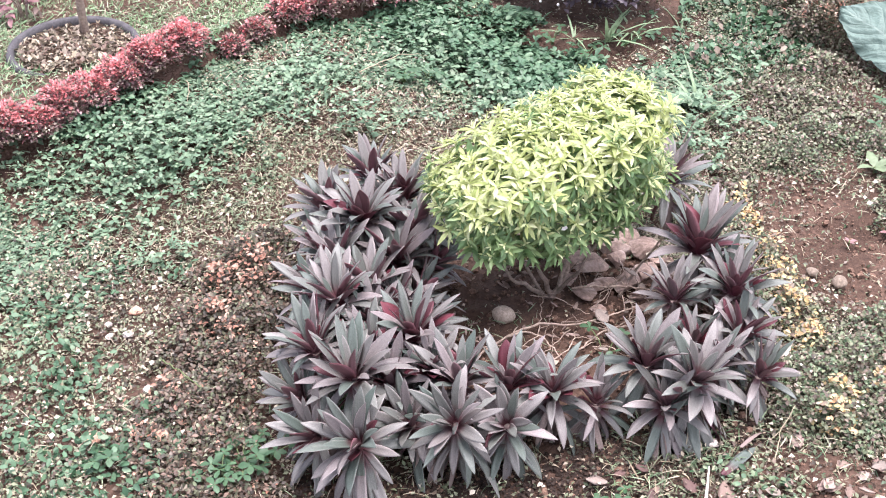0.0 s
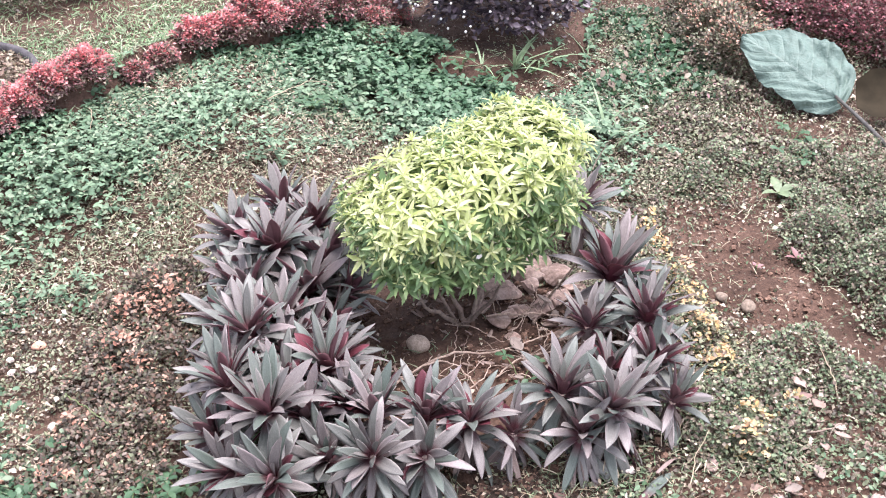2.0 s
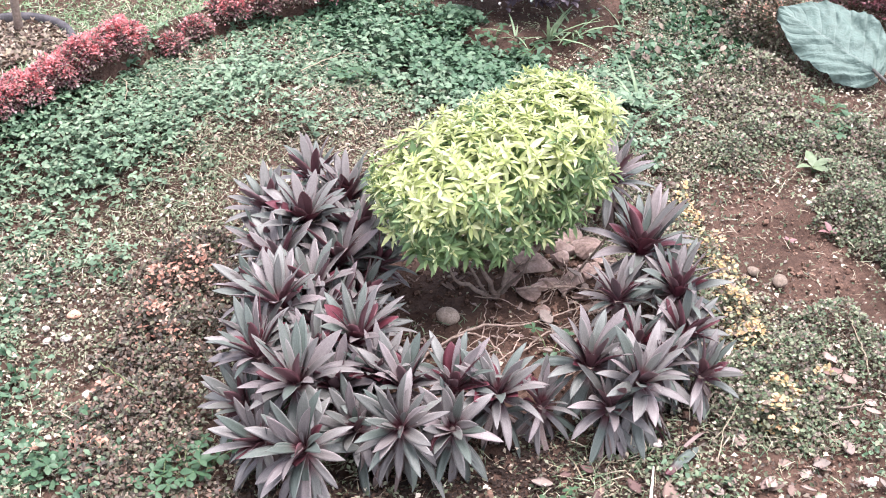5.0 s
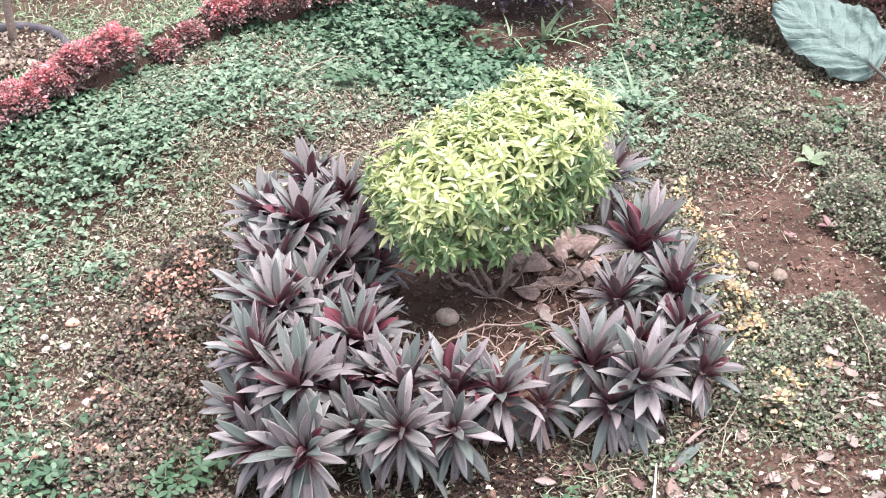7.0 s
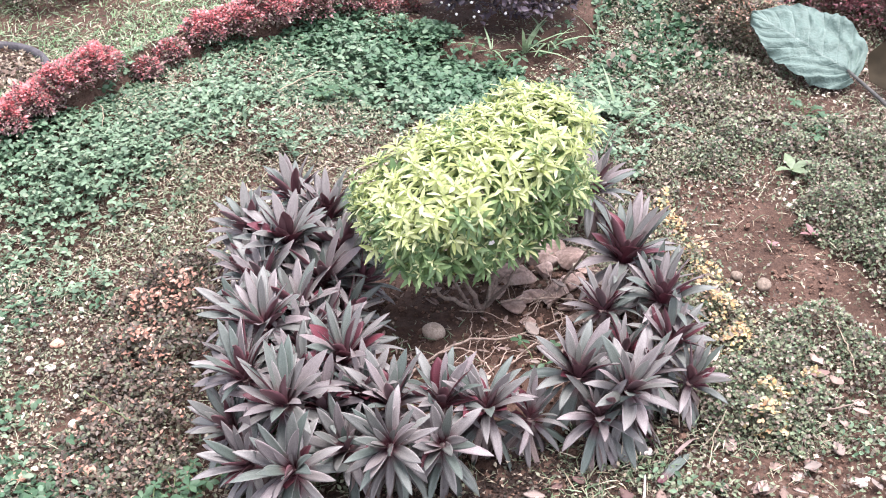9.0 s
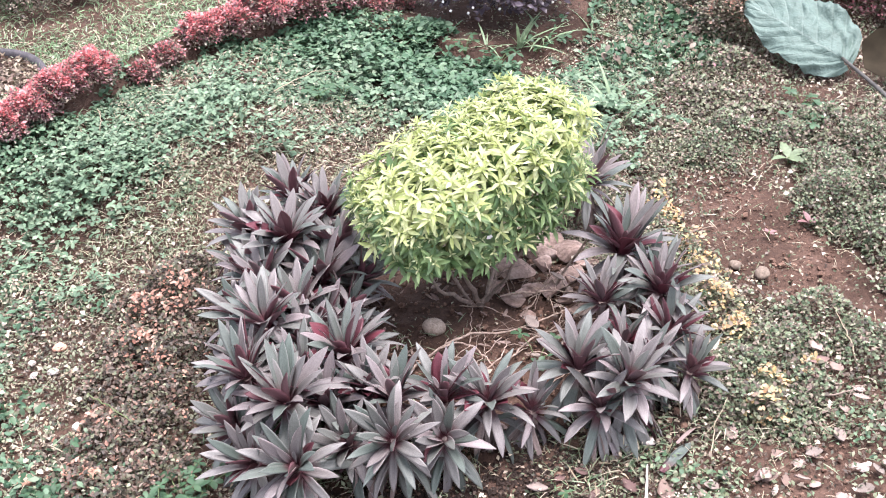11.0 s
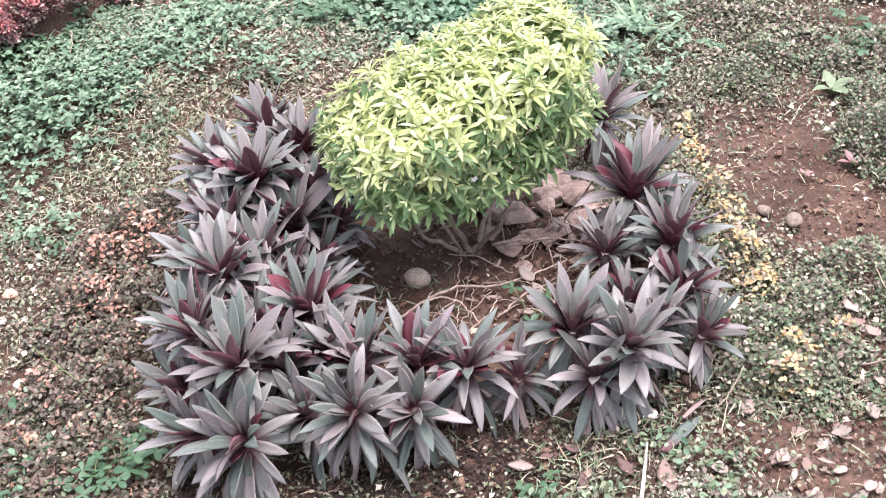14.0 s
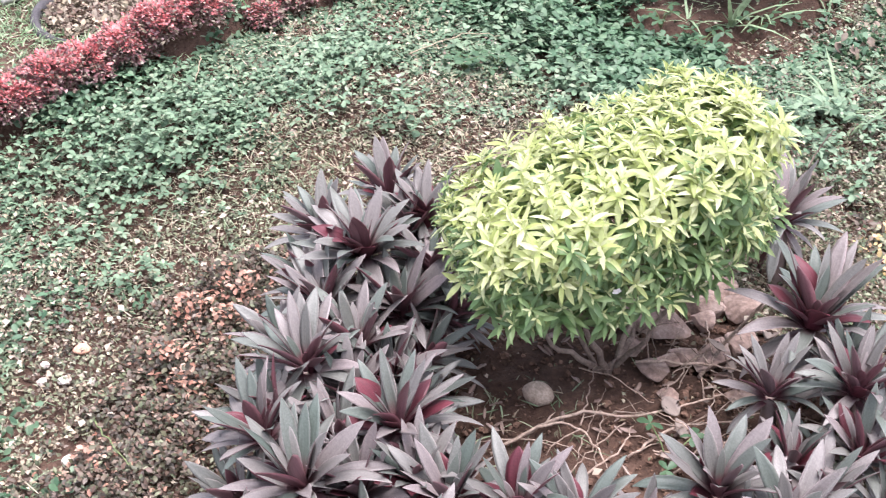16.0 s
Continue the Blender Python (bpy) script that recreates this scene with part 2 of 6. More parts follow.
M_THICKET = leaf_material("small_green_leaf", [(0.06, 0.1, 0.055), (0.105, 0.16, 0.085), (0.15, 0.205, 0.115), (0.21, 0.26, 0.155), (0.075, 0.12, 0.06)], "island", 0.5, 50.0, shine=0.45)
M_FLAKE = leaf_material("pale_leaf_flake", [(0.32, 0.26, 0.2), (0.44, 0.37, 0.3), (0.5, 0.45, 0.37), (0.38, 0.32, 0.25)], "island", 0.6, 40.0, thin=0.1)
M_STRAW = leaf_material("dry_straw", [(0.26, 0.205, 0.14), (0.37, 0.31, 0.225), (0.48, 0.425, 0.325)], "island", 0.7, 40.0, thin=0)
M_GRASS = leaf_material("lawn_grass", [(0.11, 0.18, 0.09), (0.17, 0.255, 0.14), (0.24, 0.325, 0.195), (0.38, 0.42, 0.29)], "island", 0.55, 30.0, thin=0.25)
M_LAWN = leaf_material("fresh_lawn_grass", [(0.11, 0.21, 0.095), (0.18, 0.295, 0.145), (0.26, 0.365, 0.205)], "island", 0.55, 30.0, thin=0.25)
M_ORANGE = leaf_material("coral_tip", [(0.36, 0.165, 0.115), (0.46, 0.26, 0.19), (0.54, 0.36, 0.28)], "island", 0.5, 40.0, thin=0.25)
M_GOLD = leaf_material("golden_tip", [(0.5, 0.35, 0.15), (0.62, 0.48, 0.25), (0.6, 0.37, 0.23), (0.4, 0.33, 0.15)], "island", 0.5, 40.0, thin=0.25)
M_RED = leaf_material("coral_red_leaf", [(0.46, 0.11, 0.12), (0.6, 0.18, 0.185), (0.68, 0.32, 0.31), (0.42, 0.14, 0.145)], "island", 0.45, 40.0, thin=0.25)
M_CRIMSON = leaf_material("dark_crimson_leaf", [(0.12, 0.055, 0.062), (0.21, 0.1, 0.11), (0.29, 0.15, 0.16), (0.13, 0.1, 0.078), (0.42, 0.3, 0.295)], "island", 0.45, 40.0, thin=0.15)
M_WINE = leaf_material("wine_leaf", [(0.13, 0.045, 0.055), (0.22, 0.07, 0.084), (0.34, 0.13, 0.145), (0.17, 0.06, 0.07)], "island", 0.42, 40.0, thin=0.15)
M_PURPLE = leaf_material("dark_purple_leaf", [(0.024, 0.017, 0.023), (0.044, 0.031, 0.042), (0.078, 0.057, 0.074), (0.03, 0.022, 0.029)], "island", 0.4, 40.0, shine=0.5, thin=0.05)
M_WHITE = leaf_material("white_petal", [(0.72, 0.7, 0.7), (0.82, 0.8, 0.78)], "island", 0.7, 60.0, 0.9, 1.1)
M_DEAD = leaf_material("fallen_leaf_tan", [(0.19, 0.13, 0.105), (0.28, 0.205, 0.17), (0.38, 0.29, 0.25), (0.22, 0.14, 0.12), (0.44, 0.355, 0.31)], "object", 0.7, 60.0, 0.75, 1.2, thin=0.1)
M_DEAD_RED = leaf_material("wilted_reddish_leaf", [(0.085, 0.048, 0.043), (0.13, 0.075, 0.066)], "object", 0.7, 60.0, 0.75, 1.2, thin=0.05)
M_DEAD_GREY = leaf_material("grey_fallen_leaf", [(0.17, 0.14, 0.12), (0.28, 0.23, 0.2), (0.22, 0.16, 0.14)], "object", 0.75, 60.0, 0.75, 1.2, thin=0.05)
M_BIG = veined_material("broad_grey_green_leaf", (0.1, 0.148, 0.127), (0.18, 0.232, 0.203))
M_BIG_DEAD = leaf_material("withered_brown_leaf", [(0.026, 0.02, 0.012), (0.032, 0.025, 0.015)], "object", 0.85, 14.0, 0.7, 1.25, 0.15, 0.05)
M_STALK = rough_material("grey_green_stalk", [(0.05, 0.048, 0.045), (0.095, 0.09, 0.082)], 20.0, 120.0, 0.3, 0.001, 0.6)
M_GSTEM = rough_material("green_stem", [(0.08, 0.12, 0.05), (0.16, 0.2, 0.09)], 20.0, 120.0, 0.3, 0.001, 0.6)


# ---- building helpers ----
def part(name, bm, material, parent, label=""):
    me = bpy.data.meshes.new(name)
    bm.to_mesh(me)
    bm.free()
    for m in (material if isinstance(material, (list, tuple)) else [material]):
        me.materials.append(m)
    ob = new(name, me)
    ob.parent = parent
    return tagged(ob, label)


def array_mesh(name, verts, faces, mats, index=None, smooth=True):
    """A mesh from whole arrays: verts n x 3, triangles m x 3."""
    me = bpy.data.meshes.new(name)
    n, m = len(verts), len(faces)
    me.vertices.add(n)
    me.vertices.foreach_set("co", np.ascontiguousarray(verts, np.float32).ravel())
    me.loops.add(3 * m)
    me.loops.foreach_set("vertex_index", np.ascontiguousarray(faces, np.int32).ravel())
    me.polygons.add(m)
    me.polygons.foreach_set("loop_start", np.arange(0, 3 * m, 3, dtype=np.int32))
    for mt in mats:
        me.materials.append(mt)
    if index is not None:
        me.polygons.foreach_set("material_index", np.ascontiguousarray(index, np.int32))
    me.polygons.foreach_set("use_smooth", np.full(m, smooth))
    me.update(calc_edges=True)
    return me


def oval(width=0.6, fold=0.12, droop=0.1, blunt=False):
    """A small leaf of length 1 along +y: outline and two middle points."""
    if blunt:
        rows = ((0.22, 0.55), (0.62, 1.0), (0.9, 0.6))
    else:
        rows = ((0.22, 0.7), (0.5, 1.0), (0.78, 0.6))
    v = [(0, 0, 0)]
    for y, k in rows:
        z = -droop * y * y
        v += [(-width / 2 * k, y, z + fold * width * k), (0, y, z), (width / 2 * k, y, z + fold * width * k)]
    v.append((0, 1, -droop))
    f = [(0, 2, 1), (0, 3, 2)]
    for k in (0, 1):
        a, b = 1 + 3 * k, 4 + 3 * k
        f += [(a, a + 1, b + 1), (a, b + 1, b), (a + 1, a + 2, b + 2), (a + 1, b + 2, b + 1)]
    f += [(7, 8, 10), (8, 9, 10)]
    return np.array(v, float), np.array(f)


def small_oval(width=0.7, fold=0.2, droop=0.15):
    v = [(0, 0, 0), (-width / 2, 0.5, fold * width), (0, 0.5, 0), (width / 2, 0.5, fold * width), (0, 1, -droop)]
    return np.array(v, float), np.array([(0, 2, 1), (0, 3, 2), (1, 2, 4), (2, 3, 4)])


def strip(width=0.06, bend=0.35):
    v, f = [], []
    for k, (y, w) in enumerate(((0, 0.8), (0.35, 1.0), (0.7, 0.7), (1.0, 0.1))):
        z = -bend * y * y
        v += [(-width / 2 * w, y, z), (width / 2 * w, y, z)]
        if k:
            a = 2 * k
            f += [(a - 2, a - 1, a + 1), (a - 2, a + 1, a)]
    return np.array(v, float), np.array(f)


def turned(yaw, tilt, roll):
    """Turns for leaves: tip raised by tilt, leaned by roll, then yawed. n x 3 x 3."""
    cy, sy, ct, st, cr, sr = np.cos(yaw), np.sin(yaw), np.cos(tilt), np.sin(tilt), np.cos(roll), np.sin(roll)
    o, z = np.ones_like(yaw), np.zeros_like(yaw)
    rz = np.stack([cy, -sy, z, sy, cy, z, z, z, o], -1).reshape(-1, 3, 3)
    rx = np.stack([o, z, z, z, ct, -st, z, st, ct], -1).reshape(-1, 3, 3)
    ry = np.stack([cr, z, sr, z, o, z, -sr, z, cr], -1).reshape(-1, 3, 3)
    return rz @ rx @ ry


def strew(template, places, turns, sizes):
    """Copies of one small form as joined arrays."""
    v, f = template
    allv = np.einsum("nij,nkj->nki", turns, v[None] * sizes[:, None, None]) + places[:, None]
    allf = f[None] + (np.arange(len(places)) * len(v))[:, None, None]
    return allv.reshape(-1, 3), allf.reshape(-1, 3)


def joined(pieces):
    """Pieces of (verts, faces, material slot) as one."""
    vs, fs, ms, n = [], [], [], 0
    for v, f, slot in pieces:
        vs.append(v)
        fs.append(f + n)
        ms.append(np.broadcast_to(slot, len(f)))
        n += len(v)
    return np.concatenate(vs), np.concatenate(fs), np.concatenate(ms)


def tube(bm, points, radii, sides=7):
    """A bent round rod through the points."""
    pts = [Vector(p) for p in points]
    rings = []
    for k, p in enumerate(pts):
        d = (pts[min(k + 1, len(pts) - 1)] - pts[max(k - 1, 0)]).normalized()
        side = d.cross(Vector((0.31, 0.2, 0.93))).normalized()
        up = side.cross(d)
        r = radii[k] if isinstance(radii, (list, tuple)) else radii
        rings.append([bm.verts.new(p + r * (math.cos(a) * side + math.sin(a) * up)) for a in np.linspace(0, 2 * math.pi, sides, endpoint=False)])
    for a, b in zip(rings, rings[1:]):
        for k in range(sides):
            f = bm.faces.new((a[k], a[(k + 1) % sides], b[(k + 1) % sides], b[k]))
            f.smooth = True
    bm.faces.new(rings[0][::-1])
    bm.faces.new(rings[-1])


def smooth_line(points, n=12, wobble=0.0):
    """Points along a soft curve through a few given ones."""
    p = np.array(points, float)
    t = np.linspace(0, len(p) - 1, n)
    k = np.clip(t.astype(int), 0, len(p) - 2)
    u = (t - k)[:, None]
    a, b = p[np.clip(k - 1, 0, None)], p[np.clip(k + 2, None, len(p) - 1)]
    q, r = p[k], p[k + 1]
    out = 0.5 * (2 * q + (r - a) * u + (2 * a - 5 * q + 4 * r - b) * u**2 + (3 * q - a - 3 * r + b) * u**3)
    if wobble:
        out[1:-1] += rng.normal(0, wobble, (n - 2, 3))
    return [tuple(x) for x in out]


def pebble_bm(seed, size, squash=0.6, bumps=0.18, cuts=0):
    bm = bmesh.new()
    bmesh.ops.create_icosphere(bm, subdivisions=3, radius=1)
    r = random.Random(seed)
    shift = Vector((r.uniform(-9, 9), r.uniform(-9, 9), r.uniform(-9, 9)))
    for v in bm.verts:
        v.co *= 1 + bumps * noise.noise(v.co * 0.9 + shift) + 0.25 * bumps * noise.noise(v.co * 3.1 + shift)
    for _ in range(cuts):
        n = Vector((r.gauss(0, 1), r.gauss(0, 1), r.gauss(0, 0.8))).normalized()
        d = r.uniform(0.45, 0.75)
        for v in bm.verts:
            over = v.co.dot(n) - d
            if over > 0:
                v.co -= n * over * 0.95
    for v in bm.verts:
        v.co = Vector((v.co.x * size, v.co.y * size * 0.8, v.co.z * size * squash))
    for f in bm.faces:
        f.smooth = cuts == 0
    return bm


# ---- ground ----
BANK = np.array([(-3.0, 0.3), (-1.35, 2.1), (-1.066, 2.61), (-0.973, 2.758), (-0.873, 2.877), (-0.71, 2.997), (-0.596, 3.196), (-0.468, 3.342), (-0.351, 3.403), (-0.161, 3.547), (-0.06, 3.571),
                 (0.028, 3.528), (0.17, 3.508), (0.31, 3.43), (0.41, 3.52), (0.55, 3.64), (0.62, 3.75), (0.66, 4.3), (1.2, 4.9), (3.0, 5.2)])


def step(a, b, x):
    t = np.clip((x - a) / (b - a), 0, 1)
    return t * t * (3 - 2 * t)


def height(x, y):
    """The lie of the land: a gentle rise, a swell on one side, the planted mound and the bank under the red hedge."""
    x, y = np.asarray(x, float), np.asarray(y, float)
    base = 0.05 * step(1.9, 3.2, y)
    mound = 0.055 * np.exp(-(((x - 0.33) / 0.36) ** 2 + ((y - 2.22) / 0.3) ** 2) ** 1.5)
    edge = np.interp(x, BANK[:, 0], BANK[:, 1])
    beyond = step(0.08, 0.45, y - edge)
    swell = step(0.2, -0.4, x) * (0.135 * step(2.25, 3.05, y) * (1 - beyond) - 0.13 * beyond)
    return base + mound + swell + 0.065 * step(-0.03, 0.07, y - edge)


def bed(x, y):
    return ((x - 0.33) / 0.36) ** 2 + ((y - 2.16) / 0.33) ** 2


def ticks(lo, hi, fine, far):
    core = np.arange(lo, hi, fine)
    out = [fine * 1.35 ** k for k in range(1, 60)]
    grow = np.cumsum(out)
    grow = grow[grow < far]
    return np.concatenate([(lo - grow)[::-1], core, core[-1] + grow])


xs, ys = ticks(-1.9, 1.9, 0.017, 80.0), ticks(1.3, 4.7, 0.017, 80.0)
gx, gy = np.meshgrid(xs, ys)
gz = height(gx, gy)
rough_z = np.array([noise.noise((a * 9, b * 9, 0)) * 0.008 + noise.noise((a * 34, b * 34, 3)) * 0.005 for a, b in zip(gx.ravel(), gy.ravel())]).reshape(gx.shape)
near = (np.abs(gx) < 2.5) & (gy > 0.6) & (gy < 5.5)
cloddy = np.array([abs(noise.noise((a * 26, b * 26, 7))) for a, b in zip(gx.ravel(), gy.ravel())]).reshape(gx.shape)
gz = gz + np.where(near, rough_z, 0) + np.where(bed(gx, gy) < 1.3, 0.022 * (cloddy - 0.2), 0)
w = gx.shape[1]
idx = np.arange(gx.size).reshape(gx.shape)
quads = np.stack([idx[:-1, :-1], idx[:-1, 1:], idx[1:, 1:], idx[1:, :-1]], -1).reshape(-1, 4)
tris = np.concatenate([quads[:, [0, 1, 2]], quads[:, [0, 2, 3]]])
ground = new("ground", array_mesh("ground", np.stack([gx, gy, gz], -1).reshape(-1, 3), tris, [M_SOIL]))
tagged(ground, "reddish brown garden soil rising to a low bank", "ground", kind="structure")


# ---- where each ground cover grows ----
def inside(poly, x, y):
    p = np.array(poly, float)
    res = np.zeros(len(x), bool)
    for (x0, y0), (x1, y1) in zip(p, np.roll(p, -1, 0)):
        if y0 == y1:
            continue
        hit = ((y0 > y) != (y1 > y)) & (x < (x1 - x0) * (y - y0) / (y1 - y0) + x0)
        res ^= hit
    return res


def wave(x, y, k, seed):
    """A cheap smooth field of about -1..1."""
    r = np.random.default_rng(seed)
    out = np.zeros_like(x)
    for _ in range(7):
        a, ph = r.uniform(0, 2 * math.pi), r.uniform(0, 2 * math.pi)
        f = k * r.uniform(0.5, 1.7)
        out += np.sin(f * (x * math.cos(a) + y * math.sin(a)) + ph)
    return out / 3.2


def scatter(n, box, seed):
    r = np.random.default_rng(seed)
    return r.uniform(box[0], box[1], n), r.uniform(box[2], box[3], n), r


GREEN = [(-1.5, 1.8), (-0.95, 2.15), (-0.736, 2.352), (-0.644, 2.466), (-0.583, 2.611), (-0.487, 2.733), (-0.377, 2.853), (-0.245, 2.998), (-0.06, 3.138), (0.151, 3.115),
         (0.4, 3.02), (0.6, 2.98), (0.7, 3.2), (0.68, 3.9), (0.63, 3.95), (0.62, 3.68), (0.5, 3.6), (0.41, 3.5), (0.31, 3.43), (0.2, 3.5),
         (0.16, 3.756), (0.028, 3.673), (-0.111, 3.593), (-0.233, 3.524), (-0.35, 3.425), (-0.467, 3.356), (-0.566, 3.261), (-0.641, 3.122), (-0.739, 2.974), (-0.876, 2.865), (-0.977, 2.746), (-1.079, 2.596), (-1.35, 2.1), (-1.5, 1.9)]
BARE = [(0.17, 3.85), (0.18, 3.57), (0.3, 3.46), (0.52, 3.48), (0.7, 3.6), (0.7, 3.9)]
SOIL_RIGHT = [(0.62, 2.88), (0.92, 2.86), (1.1, 2.62), (1.16, 2.42), (1.0, 2.3), (0.86, 2.36), (0.78, 2.55)]
SOIL_LOW = [(0.8, 1.86), (1.02, 1.88), (1.2, 1.84), (1.2, 1.66), (0.95, 1.66), (0.8, 1.74)]
SOIL_FRONT = [(-0.12, 1.7), (0.02, 1.58), (0.25, 1.52), (0.45, 1.6), (0.62, 1.74), (0.82, 1.94), (0.7, 2.0), (0.1, 1.72)]


def land(x, y, lift):
    return np.stack([x, y, height(x, y) + lift], -1)


def terrace(x, y):
    return y - np.interp(x, BANK[:, 0], BANK[:, 1])


# dense green creeping cover: four round leaflets on a stalk
OVAL_ROUND, OVAL_LONG = oval(0.62, 0.1, 0.12, True), oval(0.5, 0.14, 0.15)


def creeping_cover():
    box = (-1.8, 0.9, 2.0, 4.0)
    x, y, r = scatter(52000, box, 11)
    fuzz = 0.06
    wx, wy = x + fuzz * wave(x, y, 16, 1) + 0.03 * wave(x, y, 45, 8), y + fuzz * wave(x, y, 16, 2) + 0.03 * wave(x, y, 45, 9)
    stray = (inside(GREEN, wx - 0.1, wy + 0.12) & (r.uniform(0, 1, len(x)) < 0.25)) | ((x < -0.4) & (y < 2.6) & (wave(x, y, 14, 15) > 0.1) & (r.uniform(0, 1, len(x)) < 0.12))
    thin = (wave(x, y, 10, 12) > -0.45) | (r.uniform(0, 1, len(x)) < 0.4)
    thin &= ~inside(BARE, wx, wy) | (r.uniform(0, 1, len(x)) < 0.12)
    ok = ((inside(GREEN, wx, wy) & thin) | stray) & (bed(x, y) > 1.6)
    x, y = x[ok], y[ok]
    n = len(x)
    lift = r.uniform(0.006, 0.04, n) * np.clip(0.9 + 1.1 * wave(x, y, 11, 19), 0.25, 1.9)
    yaw = r.uniform(0, 2 * math.pi, n)
    lean_x, lean_y = r.normal(0, 0.32, n), r.normal(0, 0.32, n)
    size = r.uniform(0.009, 0.0195, n)
    size *= 1 + 0.35 * step(-0.35, -0.05, x) * step(2.95, 3.2, y)
    pieces = []
    for k, a in enumerate((0.55, 2.55, -0.55, -2.55)):
        turn = turned(yaw + a, 0.1 + lean_x * math.cos(a) + r.normal(0, 0.18, n), lean_y + r.normal(0, 0.2, n))
        lush = 0.35 * wave(x, y, 9, 17) - 0.55 - 1.6 * terrace(x, y) ** 2 * 4 + 0.6 * step(-0.4, 0.1, x) * step(2.95, 3.2, y) + r.normal(0, 0.25, n) > -0.55
        for s in (0, 1):
            m = lush == bool(s)
            pieces.append((*strew((OVAL_LONG, OVAL_ROUND)[k % 2], land(x, y, lift)[m], turn[m], (size * r.uniform(0.85, 1.15, n))[m]), s))
    v, f, i = joined(pieces)
    ob = new("creeping_groundcover", array_mesh("creeping_groundcover", v, f, [M_COVER, M_LUSH], i))
    tagged(ob, "dense blue-green creeping groundcover of small oval leaflets", "groundcover", kind="stuff")


def leaf_litter(name, label, count, box, seed, keep, sizes, template, mats, lift=(0.002, 0.02), tilt=0.45, relief=None):
    """Small leaves strewn over a stretch that frays out at its margins; relief gives the height of the growth."""
    grown = (box[0] - 0.3, box[1] + 0.3, box[2] - 0.3, box[3] + 0.3)
    count = int(count * (grown[1] - grown[0]) * (grown[3] - grown[2]) / ((box[1] - box[0]) * (box[3] - box[2])))
    x, y, r = scatter(count, grown, seed)
    rim = np.minimum(np.minimum(x - grown[0], grown[1] - x), np.minimum(y - grown[2], grown[3] - y)) + 0.1 * wave(x, y, 9, 77)
    ok = r.uniform(0, 1, count) < keep(x, y) * step(0.0, 0.35, rim)
    x, y = x[ok], y[ok]
    n = len(x)
    rise = r.uniform(*lift, n)
    if relief is not None:
        rise = rise + r.uniform(0, 1, n) ** 0.6 * relief(x, y)
    slot = r.integers(0, len(mats), n)
    pieces = []
    for s in range(len(mats)):
        m = slot == s
        k = int(m.sum())
        turn = turned(r.uniform(0, 2 * math.pi, k), r.normal(0.1, tilt, k), r.normal(0, tilt, k))
        pieces.append((*strew(template, land(x[m], y[m], rise[m]), turn, r.uniform(*sizes, k)), s))
    v, f, i = joined(pieces)
    ob = new(name, array_mesh(name, v, f, mats, i))
    return tagged(ob, label, "groundcover", kind="stuff")


def cushions(x, y, k, seed, tall):
    """Heights of low bushy cushions with gaps between them."""
    return tall * np.clip(0.35 + 0.75 * wave(x, y, k, seed) + 0.3 * wave(x, y, 3 * k, seed + 1), 0, 1.2) * np.clip(open_ground(x, y), 0.1, 1)


def open_ground(x, y):
    """1 on the worn mat, falling to little on bare soil, the bed, the green cover and the upper lawn."""
    fx, fy = x + 0.03 * wave(x, y, 25, 5), y + 0.03 * wave(x, y, 25, 6)
    k = np.ones_like(x)
    k[inside(GREEN, fx, fy)] = 0.42
    k[bed(fx, fy) < 1.0] = 0.03
    k[(fx < -0.1) & (fx > -0.44) & (fy < 2.36)] *= 0.35
    k[terrace(x, y) > -0.03] *= 0.1
    k[inside(SOIL_RIGHT, fx, fy)] = 0.26
    k[inside(SOIL_LOW, fx, fy)] = 0.22
    k[(fx > 0.4) & (fy < 1.92) & ~inside(SOIL_LOW, fx, fy)] *= 0.55
    k[inside(SOIL_FRONT, fx, fy)] = 0.26
    return k


creeping_cover()
MAT_BOX = (-1.3, 0.78, 1.3, 3.9)
leaf_litter("brown_mat", "worn mat of tiny dull brown leaves", 118750, MAT_BOX, 21,
            lambda x, y: open_ground(x, y) * np.clip(0.6 + 0.55 * wave(x, y, 9, 31), 0.12, 1), (0.006, 0.013), small_oval(0.6), [M_MAT, M_MAT_DARK, M_MAT_OLIVE, M_STRAW], (0.002, 0.012), 0.5, lambda x, y: cushions(x, y, 14, 61, 0.022))
leaf_litter("green_mat", "thin mat of tiny olive green leaves", 100000, MAT_BOX, 26,
            lambda x, y: open_ground(x, y) * np.clip(0.45 - 0.6 * wave(x, y, 9, 31) + 0.25 * wave(x, y, 30, 36), 0.08, 1), (0.006, 0.013), small_oval(0.6), [M_MAT_OLIVE], (0.002, 0.012), 0.5, lambda x, y: cushions(x, y, 14, 61, 0.024))
leaf_litter("russet_litter", "fine dark russet leaf litter", 75000, MAT_BOX, 27,
            lambda x, y: open_ground(x, y) * np.clip(0.5 + 0.6 * wave(x, y, 13, 37), 0.08, 1), (0.005, 0.011), small_oval(), [M_MAT_DARK])
leaf_litter("olive_mat", "low mat of dark olive and brown round leaves", 130000, (0.62, 1.9, 1.3, 4.7), 22,
            lambda x, y: open_ground(x, y) * np.clip(0.65 + 0.6 * wave(x, y, 8, 32), 0.2, 1), (0.007, 0.0135), small_oval(0.6), [M_MAT_DARK, M_MAT_OLIVE, M_MAT, M_MAT, M_THICKET], (0.002, 0.012), 0.6, lambda x, y: cushions(x, y, 10, 63, 0.06))
